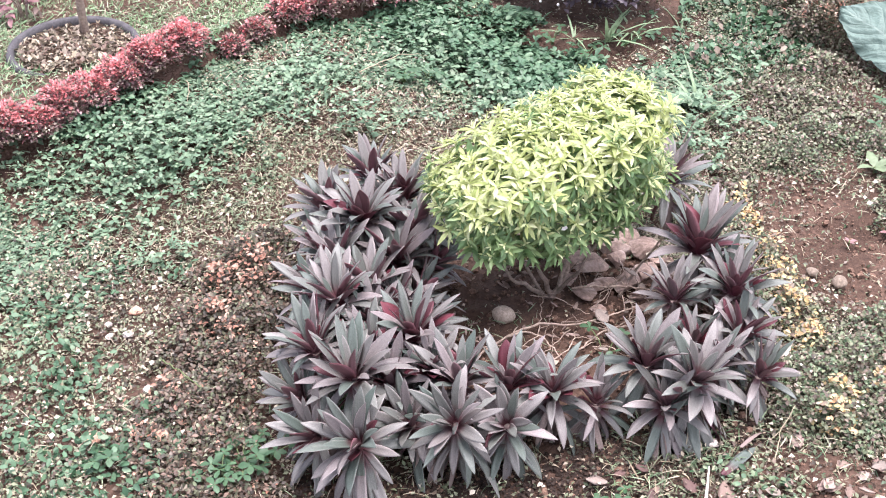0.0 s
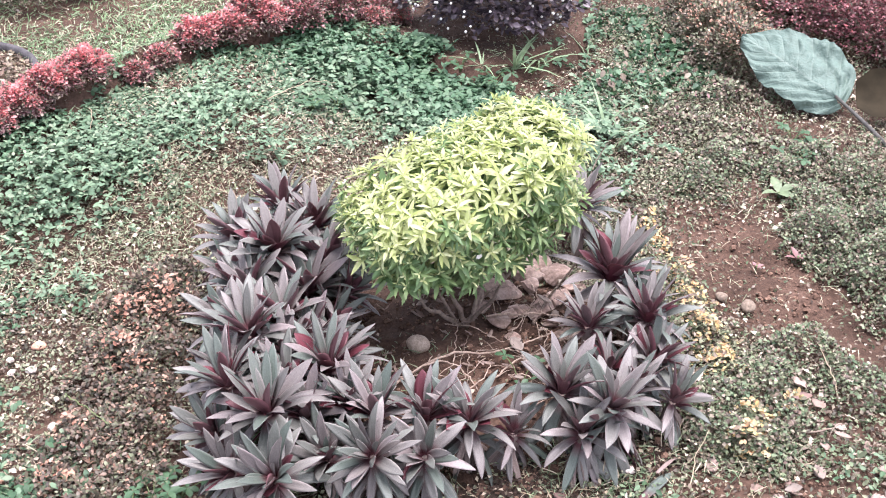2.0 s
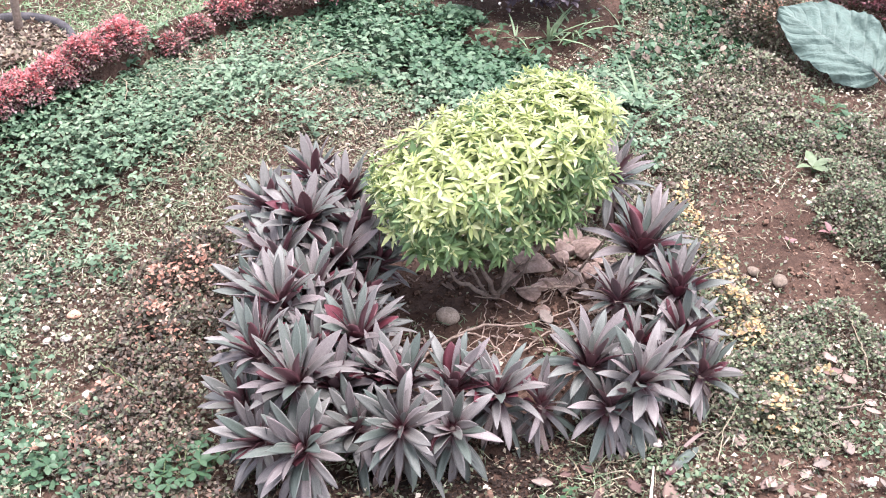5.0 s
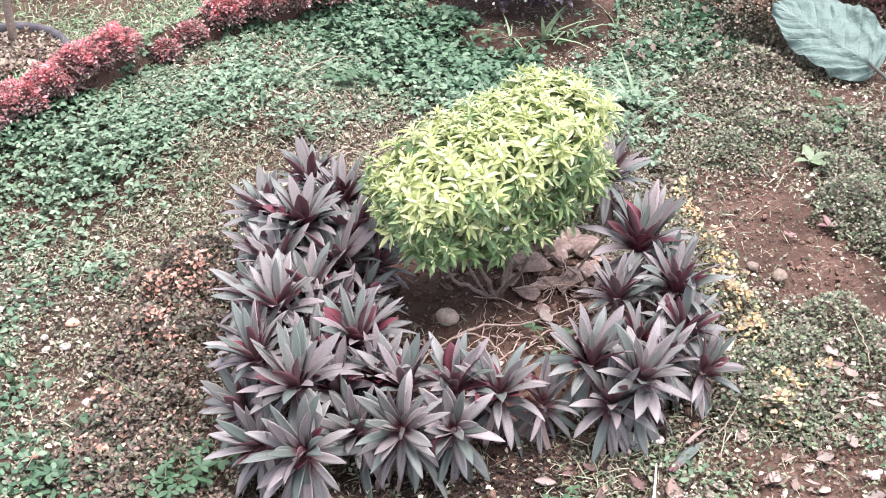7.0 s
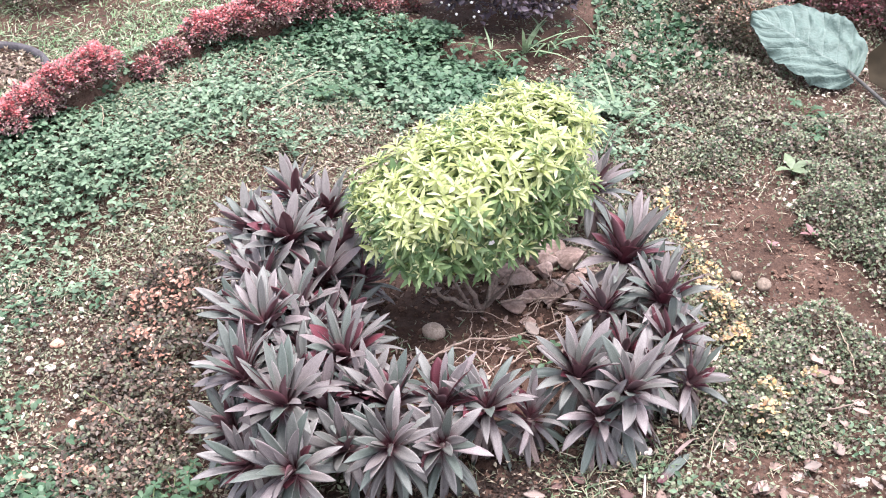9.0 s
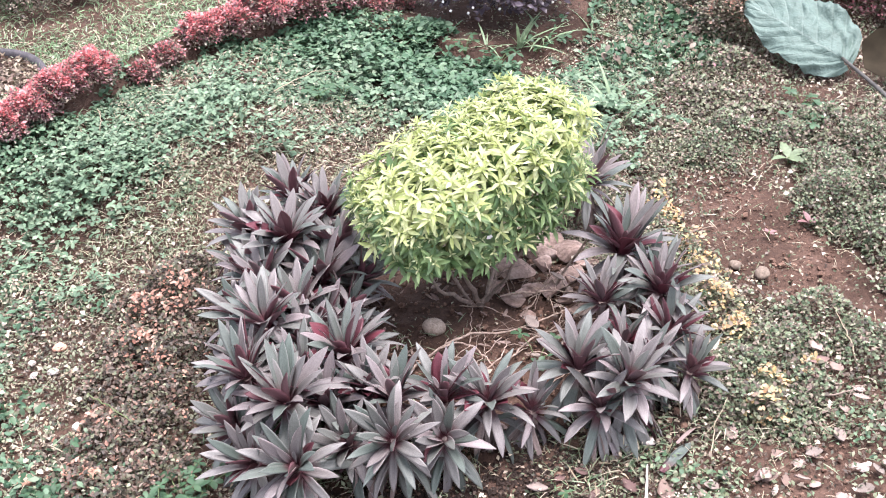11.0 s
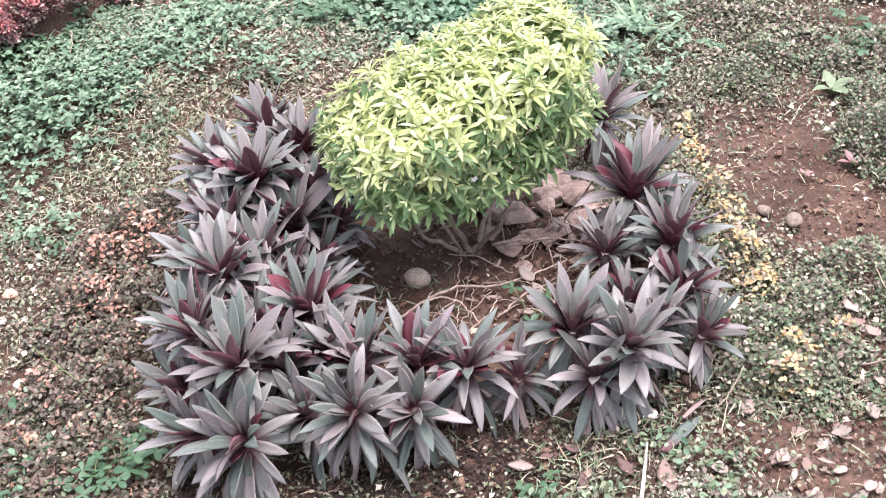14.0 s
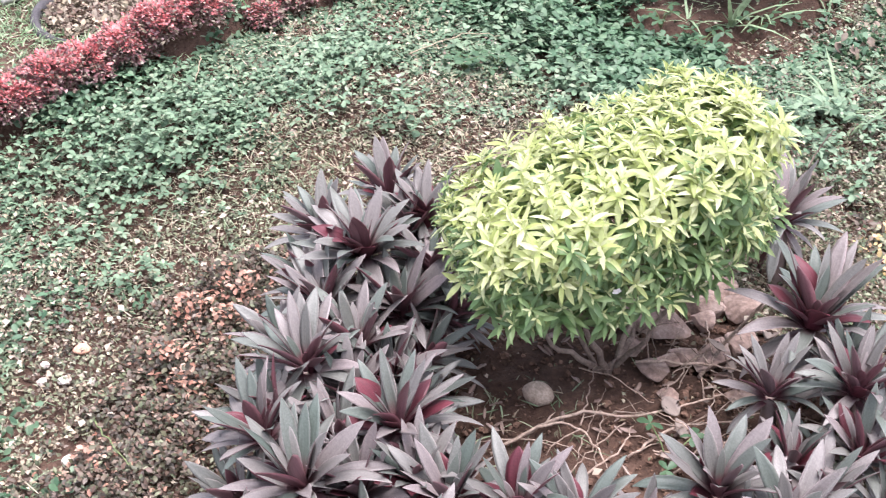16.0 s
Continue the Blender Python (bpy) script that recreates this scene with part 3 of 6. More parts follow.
leaf_litter("dry_straw", "scattered dry straw and grass blades", 112000, (-1.3, 1.7, 1.3, 3.6), 23,
            lambda x, y: open_ground(x, y) * np.where(x < 0.7, np.where(((x < -0.15) & (x > -0.44) & (y < 2.45)) | ((x > -0.44) & (y < 1.75)), 0.3, 0.9), np.where(y < 2.1, 0.15, 0.45)) * np.clip(0.5 + 0.6 * wave(x, y, 7, 33), 0.1, 1), (0.01, 0.038), strip(0.045, 0.2), [M_STRAW, M_STRAW, M_MAT_OLIVE, M_GRASS], (0.006, 0.024), 0.25)
leaf_litter("lawn_grass", "short pale green lawn grass on the upper terrace", 112000, (-2.2, 0.4, 2.6, 4.7), 24,
            lambda x, y: np.where((terrace(x, y) > 0.06) & (np.hypot(x - 0.35, y - 3.8) > 0.36) & (np.hypot(x + 1.311, y - 3.577) > 0.165), np.clip(0.75 + 0.4 * wave(x, y, 8, 41), 0.2, 1), 0.0), (0.012, 0.034), strip(0.13, 0.3), [M_GRASS, M_GRASS, M_GRASS, M_GRASS, M_LAWN, M_LAWN, M_STRAW], (0.0, 0.012), 0.6)
leaf_litter("tyre_litter", "dead brown leaves lying inside the tyre ring", 9000, (-1.47, -1.15, 3.41, 3.74), 34,
            lambda x, y: np.where(np.hypot(x + 1.311, y - 3.577) < 0.17, 1.0, 0.0), (0.012, 0.03), small_oval(0.6), [M_MAT, M_RUSSET, M_MAT, M_STRAW], (0.0, 0.02), 0.5)
# small dark crumbs that darken the soil along the front of the plants
leaf_litter("dark_crumbs", "fine dark crumbs on the soil before the plants", 22000, (-0.12, 0.82, 1.52, 2.0), 35,
            lambda x, y: np.where(inside(SOIL_FRONT, x + 0.02 * wave(x, y, 25, 5), y + 0.02 * wave(x, y, 25, 6)), np.clip(0.75 + 0.5 * wave(x, y, 12, 52), 0.2, 1), 0.0), (0.005, 0.011), small_oval(0.8), [M_DARK_CRUMB], (0.001, 0.005), 0.3)
leaf_litter("near_grass", "thin short grass and straw round the fallen leaves", 9000, (0.35, 1.3, 1.35, 1.9), 30,
            lambda x, y: np.where(inside(SOIL_LOW, x, y), 0.12, 1.0) * np.clip(0.35 + 0.7 * wave(x, y, 14, 51), 0, 1), (0.014, 0.04), strip(0.075, 0.35), [M_THICKET, M_GRASS, M_MAT_OLIVE, M_STRAW], (0.0, 0.016), 0.55)
leaf_litter("pale_litter", "pale dry leaf flakes strewn over the ground", 7000, (-1.2, 1.7, 1.4, 3.9), 25,
            lambda x, y: np.maximum(open_ground(x, y), 0.12) * (bed(x, y) > 0.2) * np.clip(0.5 + 0.7 * wave(x, y, 8, 35), 0.1, 1), (0.007, 0.017), small_oval(0.8), [M_FLAKE], (0.008, 0.028), 0.35)


def faded(x, y):
    d = np.maximum(np.maximum(np.abs(x) - 1.6, np.abs(y - 3.1) - 1.7), 0)
    return np.where(d > 0.02, np.exp(-((d - 0.0) / 2.2) ** 2), 0.0)


leaf_litter("outer_grass", "thin green grass spreading away from the beds", 150000, (-7, 7, -3, 9), 28,
            lambda x, y: np.where(y > 0.9 + 0.4 * np.abs(x), 1.0, 0.5) * faded(x, y) * np.clip(0.7 + 0.5 * wave(x, y, 4, 38), 0.1, 1), (0.03, 0.07), strip(0.22, 0.4), [M_GRASS, M_MAT_OLIVE], (0.0, 0.01), 0.5)
leaf_litter("outer_litter", "thin dry leaf litter spreading away from the beds", 60000, (-6, 6, -3, 8), 29,
            lambda x, y: faded(x, y) * np.clip(0.5 + 0.6 * wave(x, y, 5, 39), 0.1, 1), (0.012, 0.028), small_oval(), [M_MAT, M_MAT_DARK], (0.0, 0.01), 0.4)


# ---- the ring of oyster plants ----
def strap_leaf_mesh(bend, width, twist, seed):
    """A strap leaf of length 1 along +y: channelled, arching, closed between an upper and an under skin."""
    r = random.Random(seed)
    rows = ((0.0, 0.62), (0.14, 0.78), (0.32, 0.94), (0.52, 1.0), (0.7, 0.9), (0.84, 0.62), (0.94, 0.28), (1.0, 0.02))
    bm = bmesh.new()
    uv = bm.loops.layers.uv.new("UVMap")
    y, z, last = 0.0, 0.0, 0.0
    top, low = [], []
    side = r.uniform(-0.1, 0.1)
    for s, k in rows:
        d = s - last
        a = -bend * s * s
        y += d * math.cos(a)
        z += d * math.sin(a)
        last = s
        hw = width / 2 * k
        tw = twist * s
        lift = 0.32 * (1 - 0.45 * s)
        ring_t, ring_l = [], []
        for u in (-1, -0.5, 0, 0.5, 1):
            px = u * hw
            pz = abs(u) ** 1.3 * hw * lift + 0.02 * width * math.sin(9 * s + 2 * u)
            qx, qz = px * math.cos(tw) - pz * math.sin(tw), px * math.sin(tw) + pz * math.cos(tw)
            ox = qx + side * s * s
            vt = bm.verts.new((ox, y - qz * math.sin(a), z + qz * math.cos(a)))
            ring_t.append(vt)
            if abs(u) == 1:
                ring_l.append(vt)
            else:
                ring_l.append(bm.verts.new((ox, y - (qz - 0.011) * math.sin(a), z + (qz - 0.011) * math.cos(a))))
        top.append(ring_t)
        low.append(ring_l)
    for i in range(len(rows) - 1):
        for k in range(4):
            for rings, slot, order in ((top, 0, (0, 1, 2, 3)), (low, 1, (3, 2, 1, 0))):
                vs = [rings[i][k], rings[i][k + 1], rings[i + 1][k + 1], rings[i + 1][k]]
                st = [(k / 4, rows[i][0]), ((k + 1) / 4, rows[i][0]), ((k + 1) / 4, rows[i + 1][0]), (k / 4, rows[i + 1][0])]
                f = bm.faces.new([vs[o] for o in order])
                f.smooth = True
                f.material_index = slot
                for l, o in zip(f.loops, order):
                    l[uv].uv = st[o]
    me = bpy.data.meshes.new("leaf")
    bm.to_mesh(me)
    bm.free()
    me.materials.append(M_STRAP_TOP)
    me.materials.append(M_STRAP_UNDER)
    return me


STRAPS = [[strap_leaf_mesh(b + 0.1 * k, 0.192 - 0.012 * k, t, 10 * k + int(b * 9)) for k, t in enumerate((-0.15, 0.2, 0.05))] for b in (0.1, 0.35, 0.7, 1.1)]
DRY_STRAPS = []
for k in range(3):
    me = strap_leaf_mesh(0.9 + 0.3 * k, 0.12, 0.8, 90 + k)
    me.materials.clear()
    me.materials.append(M_STRAP_DRY)
    me.materials.append(M_STRAP_DRY)
    DRY_STRAPS.append(me)


BRACTS = []
for k in range(3):
    me = strap_leaf_mesh(0.2 + 0.15 * k, 0.3, 0.1, 120 + k)
    me.materials.clear()
    me.materials.append(M_BRACT)
    me.materials.append(M_BRACT)
    BRACTS.append(me)


def oyster_plant(x, y, z, lean, size, leaves, seed, hanging=0, dry=0, label="", toward=None, open_up=0.0, broad=1.0):
    """A rosette with its heart at (x, y, z), leaning outward by lean degrees, on a short stem."""
    r = random.Random(seed)
    out = Vector((x - 0.32, y - 2.15, 0)) if toward is None else Vector((*toward, 0))
    out.normalize()
    axis = (Vector((0, 0, 1)) * math.cos(radians(lean)) + out * math.sin(radians(lean))).normalized()
    foot = Vector((x, y, 0)) - out * 0.03 * (lean / 30)
    g = float(height(foot.x, foot.y))
    plant = new("oyster_plant")
    plant.location = (foot.x, foot.y, g)
    heart = Vector((x - foot.x, y - foot.y, z - g - 0.02))
    bm = bmesh.new()
    tube(bm, smooth_line([(0, 0, -0.02), tuple(heart * 0.5 + Vector((0.004, 0, 0))), tuple(heart)], 6), [0.014, 0.013, 0.013, 0.012, 0.011, 0.008], 8)
    part("stem", bm, M_STRAP_DRY, plant)
    frame_q = Vector((0, 0, 1)).rotation_difference(axis).to_matrix().to_4x4()
    start = r.uniform(0, 360)
    # rings from the heart outwards: leaves, rise of the tip, length, bend
    rings = ((4, (64, 80), (0.4, 0.58), 0), (6, (60, 78), (0.78, 1.02), 0), (leaves // 2, (44, 66), (0.82, 1.08), 1), (leaves // 2, (14, 44), (0.78, 1.02), 2), (leaves // 3, (-30, 8), (0.7, 0.95), 2))
    k = 0
    for ring, (many, rise, reach, kind) in enumerate(rings):
        for j in range(many):
            k += 1
            az = start + 47 * ring + 360 * j / many + r.uniform(-17, 17)
            el = r.uniform(*rise) - 10 * open_up * (ring > 1)
            ln = size * 0.71 * r.uniform(*reach)
            me = STRAPS[min(3, max(0, kind + r.choice((-1, 0, 0, 0))))][r.randrange(3)]
            leaf = new("leaf", me)
            leaf.parent = plant
            wide = broad * r.uniform(0.9, 1.18) * (1.3 if ring == 0 else 1.0)
            leaf.matrix_local = Matrix.Translation(heart + axis * (0.018 - 0.006 * ring)) @ frame_q @ pose(0, 0, 0, 0, 0, az) @ pose(0, 0.006, 0, el, r.uniform(-16, 16), 0) @ Matrix.Diagonal((ln * wide, ln, ln, 1))
    for k in range(5 if label == L_RED else 2):
        bract = new("bract", BRACTS[k % 3])
        bract.parent = plant
        bl = size * r.uniform(0.38, 0.54) * (1.0 if label == L_RED else 0.75)
        bract.matrix_local = Matrix.Translation(heart + axis * 0.004) @ frame_q @ pose(0, 0, 0, 0, 0, start + 72 * k + r.uniform(-20, 20)) @ pose(0, 0.012, 0, r.uniform(44, 66), 0, 0) @ Matrix.Diagonal((bl * 1.5, bl, bl * 1.5, 1))
        tagged(bract, "short wine-red bract")
    for k in range(hanging + dry):
        az = math.degrees(math.atan2(-out.x, out.y)) + r.uniform(-95, 95)
        el = r.uniform(-62, -20)
        down = r.uniform(0.2, 0.75)
        ln = size * 0.78 * r.uniform(0.75, 1.05)
        is_dry = k >= hanging
        me = DRY_STRAPS[r.randrange(3)] if is_dry else STRAPS[r.choice((1, 2))][r.randrange(3)]
        leaf = new("dry_leaf" if is_dry else "leaf", me)
        leaf.parent = plant
        if is_dry:
            el = r.uniform(-72, -34)
        leaf.matrix_local = Matrix.Translation(heart * (1 - down * 0.6)) @ pose(0, 0, 0, 0, 0, az) @ pose(0, 0.004, 0, el, r.uniform(-25, 25), 0) @ Matrix.Diagonal((ln, ln, ln, 1))
    return tagged(plant, label, "plant", "oyster plants round the shrub")


L_GREY = "oyster plant with grey-green strap leaves and wine-red undersides"
L_MAUVE = "oyster plant with mauve-grey strap leaves and pink margins"
L_RED = "tall oyster plant showing a dark red heart"
L_LOW = "low oyster plant drooping onto bare soil"
PLANTS = [
    # x, y, z, lean, leaf length, leaves, hanging, dry, label
    (0.045, 1.672, 0.135, 34, 0.165, 24, 6, 1, L_GREY),
    (-0.095, 1.814, 0.10, 38, 0.15, 20, 4, 0, L_MAUVE),
    (-0.075, 1.86, 0.185, 30, 0.155, 20, 2, 0, L_MAUVE),
    (0.013, 1.785, 0.185, 16, 0.175, 24, 2, 0, L_GREY),
    (0.209, 1.727, 0.15, 34, 0.15, 22, 3, 1, L_MAUVE),
    (0.296, 1.762, 0.125, 36, 0.14, 18, 4, 0, L_GREY),
    (0.290, 1.845, 0.15, 14, 0.15, 18, 0, 0, L_RED),
    (0.370, 1.853, 0.135, 20, 0.155, 20, 4, 3, L_RED),
    (0.149, 1.856, 0.155, 12, 0.14, 18, 0, 0, L_RED),
    (0.200, 1.830, 0.155, 14, 0.15, 20, 0, 0, L_MAUVE),
    (0.100, 1.925, 0.185, 8, 0.165, 22, 0, 0, L_RED),
    (0.005, 1.99, 0.16, 10, 0.14, 18, 0, 0, L_MAUVE),
    (-0.066, 2.0, 0.2, 14, 0.16, 24, 1, 0, L_MAUVE),
    (-0.085, 1.93, 0.16, 30, 0.15, 18, 2, 0, L_MAUVE),
    (-0.10, 2.16, 0.19, 24, 0.155, 22, 2, 0, L_GREY),
    (0.015, 2.2, 0.17, 12, 0.165, 22, 3, 0, L_GREY),
    (-0.066, 2.263, 0.23, 10, 0.17, 24, 2, 0, L_RED),
    (-0.159, 2.324, 0.215, 18, 0.155, 20, 2, 0, L_GREY),
    (0.0, 2.395, 0.215, 12, 0.15, 20, 1, 0, L_RED),
    (-0.085, 2.45, 0.225, 16, 0.14, 18, 1, 0, L_MAUVE),
    (0.575, 2.57, 0.185, 8, 0.16, 18, 1, 0, L_MAUVE),
    (0.638, 2.285, 0.185, 12, 0.2, 24, 1, 0, L_RED),
    (0.589, 2.14, 0.16, 10, 0.135, 18, 1, 2, L_MAUVE),
    (0.705, 2.15, 0.18, 14, 0.155, 22, 1, 0, L_RED),
    (0.716, 2.07, 0.13, 20, 0.145, 18, 2, 0, L_RED),
    (0.625, 2.03, 0.13, 10, 0.12, 14, 0, 1, L_RED),
    (0.538, 1.935, 0.15, 14, 0.16, 20, 3, 2, L_GREY),
    (0.628, 1.895, 0.15, 26, 0.165, 22, 5, 4, L_GREY),
    (0.752, 1.99, 0.10, 32, 0.125, 15, 3, 1, L_LOW),
    (-0.13, 2.08, 0.16, 28, 0.15, 18, 2, 0, L_MAUVE),
    (-0.14, 2.23, 0.17, 26, 0.15, 18, 2, 0, L_GREY),
    (-0.02, 2.09, 0.175, 8, 0.16, 20, 2, 0, L_GREY),
    (0.04, 2.06, 0.15, 8, 0.14, 18, 2, 0, L_MAUVE),
    (0.04, 2.3, 0.18, 10, 0.16, 20, 2, 0, L_GREY),
    (-0.03, 2.36, 0.2, 10, 0.14, 18, 0, 0, L_GREY),
    (0.075, 1.83, 0.145, 12, 0.14, 18, 0, 0, L_GREY),
    (0.125, 1.755, 0.115, 24, 0.14, 18, 2, 0, L_GREY),
    (-0.04, 1.715, 0.105, 34, 0.15, 18, 4, 0, L_MAUVE),
    (0.45, 1.87, 0.10, 20, 0.13, 15, 2, 2, L_LOW),
    (0.67, 1.98, 0.125, 18, 0.14, 17, 1, 1, L_MAUVE),
    (0.69, 2.23, 0.15, 20, 0.14, 17, 1, 0, L_MAUVE),
    (0.575, 1.87, 0.11, 24, 0.14, 16, 4, 3, L_GREY),
    (0.02, 1.9, 0.16, 10, 0.14, 18, 0, 0, L_MAUVE),
]
for k, (x, y, z, lean, size, count, hang, dry, label) in enumerate(PLANTS):
    rear = (x < 0.12 and y > 1.97) or y > 2.5
    oyster_plant(x, y, z, lean * (0.35 if rear else 1.0 if y < 1.78 else 0.6), size, min(18, count - 4) + (4 if rear else 0), 300 + k, hang + (6 if rear else 4 if y < 2.0 and label != L_RED else 2), dry + (5 if y < 2.0 and x > 0.35 else 2 if y < 1.9 else 0), label, None, 0.3 if rear else 0.0, 1.15 if rear or label == L_GREY else 1.0)
# low plants leaning over the bare soil of the bed
for k, (x, y, z, lean, size, way) in enumerate(((0.06, 2.14, 0.13, 40, 0.15, (1, -0.1)), (0.07, 2.24, 0.14, 42, 0.15, (1, 0.1)), (0.075, 2.04, 0.125, 38, 0.14, (1, 0)),
                                                (0.085, 1.98, 0.12, 36, 0.13, (0.9, 0.3)), (0.19, 1.89, 0.115, 30, 0.12, (0.2, 1)), (0.05, 2.34, 0.15, 36, 0.14, (1, 0.2)))):
    oyster_plant(x, y, z, lean, size, 12, 380 + k, 3, 0, L_GREY, way)


# ---- the clipped lime shrub ----
def whorl_mesh(seed, slot_mats):
    """A star of pointed leaves round a twig tip, facing +z: small young leaves in the middle, long ones spread round them."""
    r = np.random.default_rng(seed)
    pieces = []
    for many, low, high, size, rise in ((3, 0.85, 1.2, 0.019, 0.006), (5, 0.25, 0.6, 0.033, 0.0), (5, -0.25, 0.15, 0.037, -0.011)):
        yaw = np.arange(many) * 6.283 / many + r.uniform(0, 6.283) + r.uniform(-0.3, 0.3, many)
        p = np.repeat([[0.0, 0.0, rise]], many, 0)
        v, f = strew(oval(0.27, 0.2, 0.22), p, turned(yaw, r.uniform(low, high, many), r.normal(0, 0.25, many)), size * r.uniform(0.82, 1.12, many))
        pieces.append((v, f, 0 if many == 3 else min(1, len(slot_mats) - 1)))
    v, f, i = joined(pieces)
    return array_mesh("whorl", v, f, slot_mats, i)


def shrub_axes():
    a = radians(38)
    return Vector((math.cos(a), math.sin(a), 0)), Vector((-math.sin(a), math.cos(a), 0))


SHRUB_C, SHRUB_H = Vector((0.332, 2.282, 0.362)), (0.246, 0.158, 0.1)


def shrub_skin(u, v, w):
    """A place on the clipped outline from a direction, its outward way."""
    n = (abs(u) ** 3.6 + abs(v) ** 3.6 + abs(w) ** 3.6) ** (-1 / 3.6)
    au, av = shrub_axes()
    lu, lv, lw = u * n * SHRUB_H[0], v * n * SHRUB_H[1], w * n * SHRUB_H[2]
    lw = lw + (0.23 if u > 0 else 0.14) * lu if w > 0 else (1.5 - 0.8 * max(0.0, u)) * lw + 0.01 * lu
    if w < 0 < u:
        lu *= 1 + 0.06 * min(1, -2 * w)
    hollow = math.exp(-((w + 0.02) / 0.2) ** 2) * max(0.0, min(1.0, (u - 0.45) / 0.3)) * max(0.0, min(1.0, (0.45 - v) / 0.3))
    lu -= 0.07 * hollow
    lv += 0.035 * hollow
    p = SHRUB_C + au * lu + av * lv + Vector((0, 0, lw))
    out = (au * (u / SHRUB_H[0]) + av * (v / SHRUB_H[1]) + Vector((0, 0, w / SHRUB_H[2]))).normalized()
    return p, out


shrub = new("lime_shrub")
shrub.location = (0.34, 2.235, float(height(0.34, 2.235)))
tagged(shrub, "clipped shrub with lime-yellow pointed leaves on bare grey stems", "shrub")
WHORLS_NEW = [whorl_mesh(500 + k, [M_LIME]) for k in range(8)]
WHORLS_OLD_SHADED = [whorl_mesh(520 + k, [M_LIME, M_LIME_OLD_SHADED]) for k in range(6)]
r = random.Random(44)
tips = []
golden = math.pi * (3 - math.sqrt(5))
N_WHORL = 700
for k in range(N_WHORL):
    zz = 1 - 2 * (k + 0.5) / N_WHORL
    rr = math.sqrt(1 - zz * zz)
    d = Vector((rr * math.cos(k * golden), rr * math.sin(k * golden), zz))
    d += Vector((r.gauss(0, 0.05), r.gauss(0, 0.05), r.gauss(0, 0.05)))
    if d.z < -0.9:
        continue
    p, out = shrub_skin(*d)
    deep = abs(r.gauss(0, 0.012)) if r.random() < 0.76 else r.uniform(0.02, 0.06)
    p = p - out * deep + out * 0.02 * noise.noise(p * 11)
    up = (out * (1.0 if d.z > -0.1 else 0.8) + Vector((0, 0, 0.35 if d.z > -0.1 else 1.0)) + Vector((r.gauss(0, 0.22), r.gauss(0, 0.22), r.gauss(0, 0.12)))).normalized()
    tips.append((p, up, deep, d.z))
base_inv = Matrix.Translation(-shrub.location)
seen_first = sorted(tips, key=lambda q: q[0].y - 0.6 * q[0].z + 4 * q[2])
rest = []
for k, (p, up, deep, dz) in enumerate(seen_first):
    # darker green below the top and deeper in: older growth plus painted shade
    old_shaded = r.random() < min(0.97, max(0.03, 0.72 - 1.7 * max(0.0, dz - 0.2) + 7 * deep))
    me = (WHORLS_OLD_SHADED if old_shaded else WHORLS_NEW)[r.randrange(6)]
    m = Matrix.Translation(p) @ Vector((0, 0, 1)).rotation_difference(up).to_matrix().to_4x4() @ pose(0, 0, 0, 0, 0, r.uniform(0, 360))
    sc = r.uniform(0.72, 1.08)
    if k < 300:
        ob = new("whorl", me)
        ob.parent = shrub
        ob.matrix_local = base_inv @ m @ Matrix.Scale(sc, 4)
    else:
        rest.append((me, m, sc))
pieces = []
for me, m, sc in rest:
    v = np.empty(len(me.vertices) * 3)
    me.vertices.foreach_get("co", v)
    f = np.empty(len(me.polygons) * 3, np.int32)
    me.polygons.foreach_get("vertices", f)
    mi = np.empty(len(me.polygons), np.int32)
    me.polygons.foreach_get("material_index", mi)
    mi = mi if len(me.materials) > 1 else mi * 0
    rot = np.array(m.to_3x3()) * sc
    pieces.append((v.reshape(-1, 3) @ rot.T + np.array(m.translation - shrub.location), f.reshape(-1, 3), mi))
q = np.random.default_rng(45)
n = 1100
d = q.normal(0, 1, (n, 3))
d /= np.linalg.norm(d, axis=1)[:, None]
au, av = shrub_axes()
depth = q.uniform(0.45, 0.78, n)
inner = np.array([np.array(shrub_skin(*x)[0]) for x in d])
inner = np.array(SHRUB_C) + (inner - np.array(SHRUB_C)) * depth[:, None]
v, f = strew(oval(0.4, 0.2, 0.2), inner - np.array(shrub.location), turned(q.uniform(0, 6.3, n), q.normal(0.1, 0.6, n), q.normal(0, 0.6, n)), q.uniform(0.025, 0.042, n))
# inner leaves all take the darker green, so the gaps look shaded
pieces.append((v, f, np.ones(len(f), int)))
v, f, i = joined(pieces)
ob = new("inner_foliage", array_mesh("inner_foliage", v, f, [M_LIME, M_LIME_OLD_SHADED], i))
ob.parent = shrub
tagged(ob, "inner and rear leaves of the shrub", kind="stuff")
STEMS = [((0, 0, 0), (-0.01, -0.02, 0.05), (-0.03, -0.03, 0.1), (-0.06, -0.02, 0.2)), ((0, 0, 0), (0.02, 0.01, 0.06), (0.05, 0.04, 0.12), (0.09, 0.07, 0.24)),
         ((-0.01, 0, 0), (-0.05, -0.015, 0.035), (-0.09, -0.03, 0.07), (-0.13, -0.03, 0.17)), ((0.01, 0.01, 0), (0.03, 0.06, 0.06), (0.04, 0.1, 0.14), (0.05, 0.14, 0.26)),
         ((0, 0.01, 0), (0.045, -0.005, 0.06), (0.07, -0.01, 0.11), (0.13, 0.02, 0.2)), ((-0.02, 0.01, 0), (-0.06, 0.03, 0.06), (-0.1, 0.06, 0.13), (-0.14, 0.08, 0.2))]
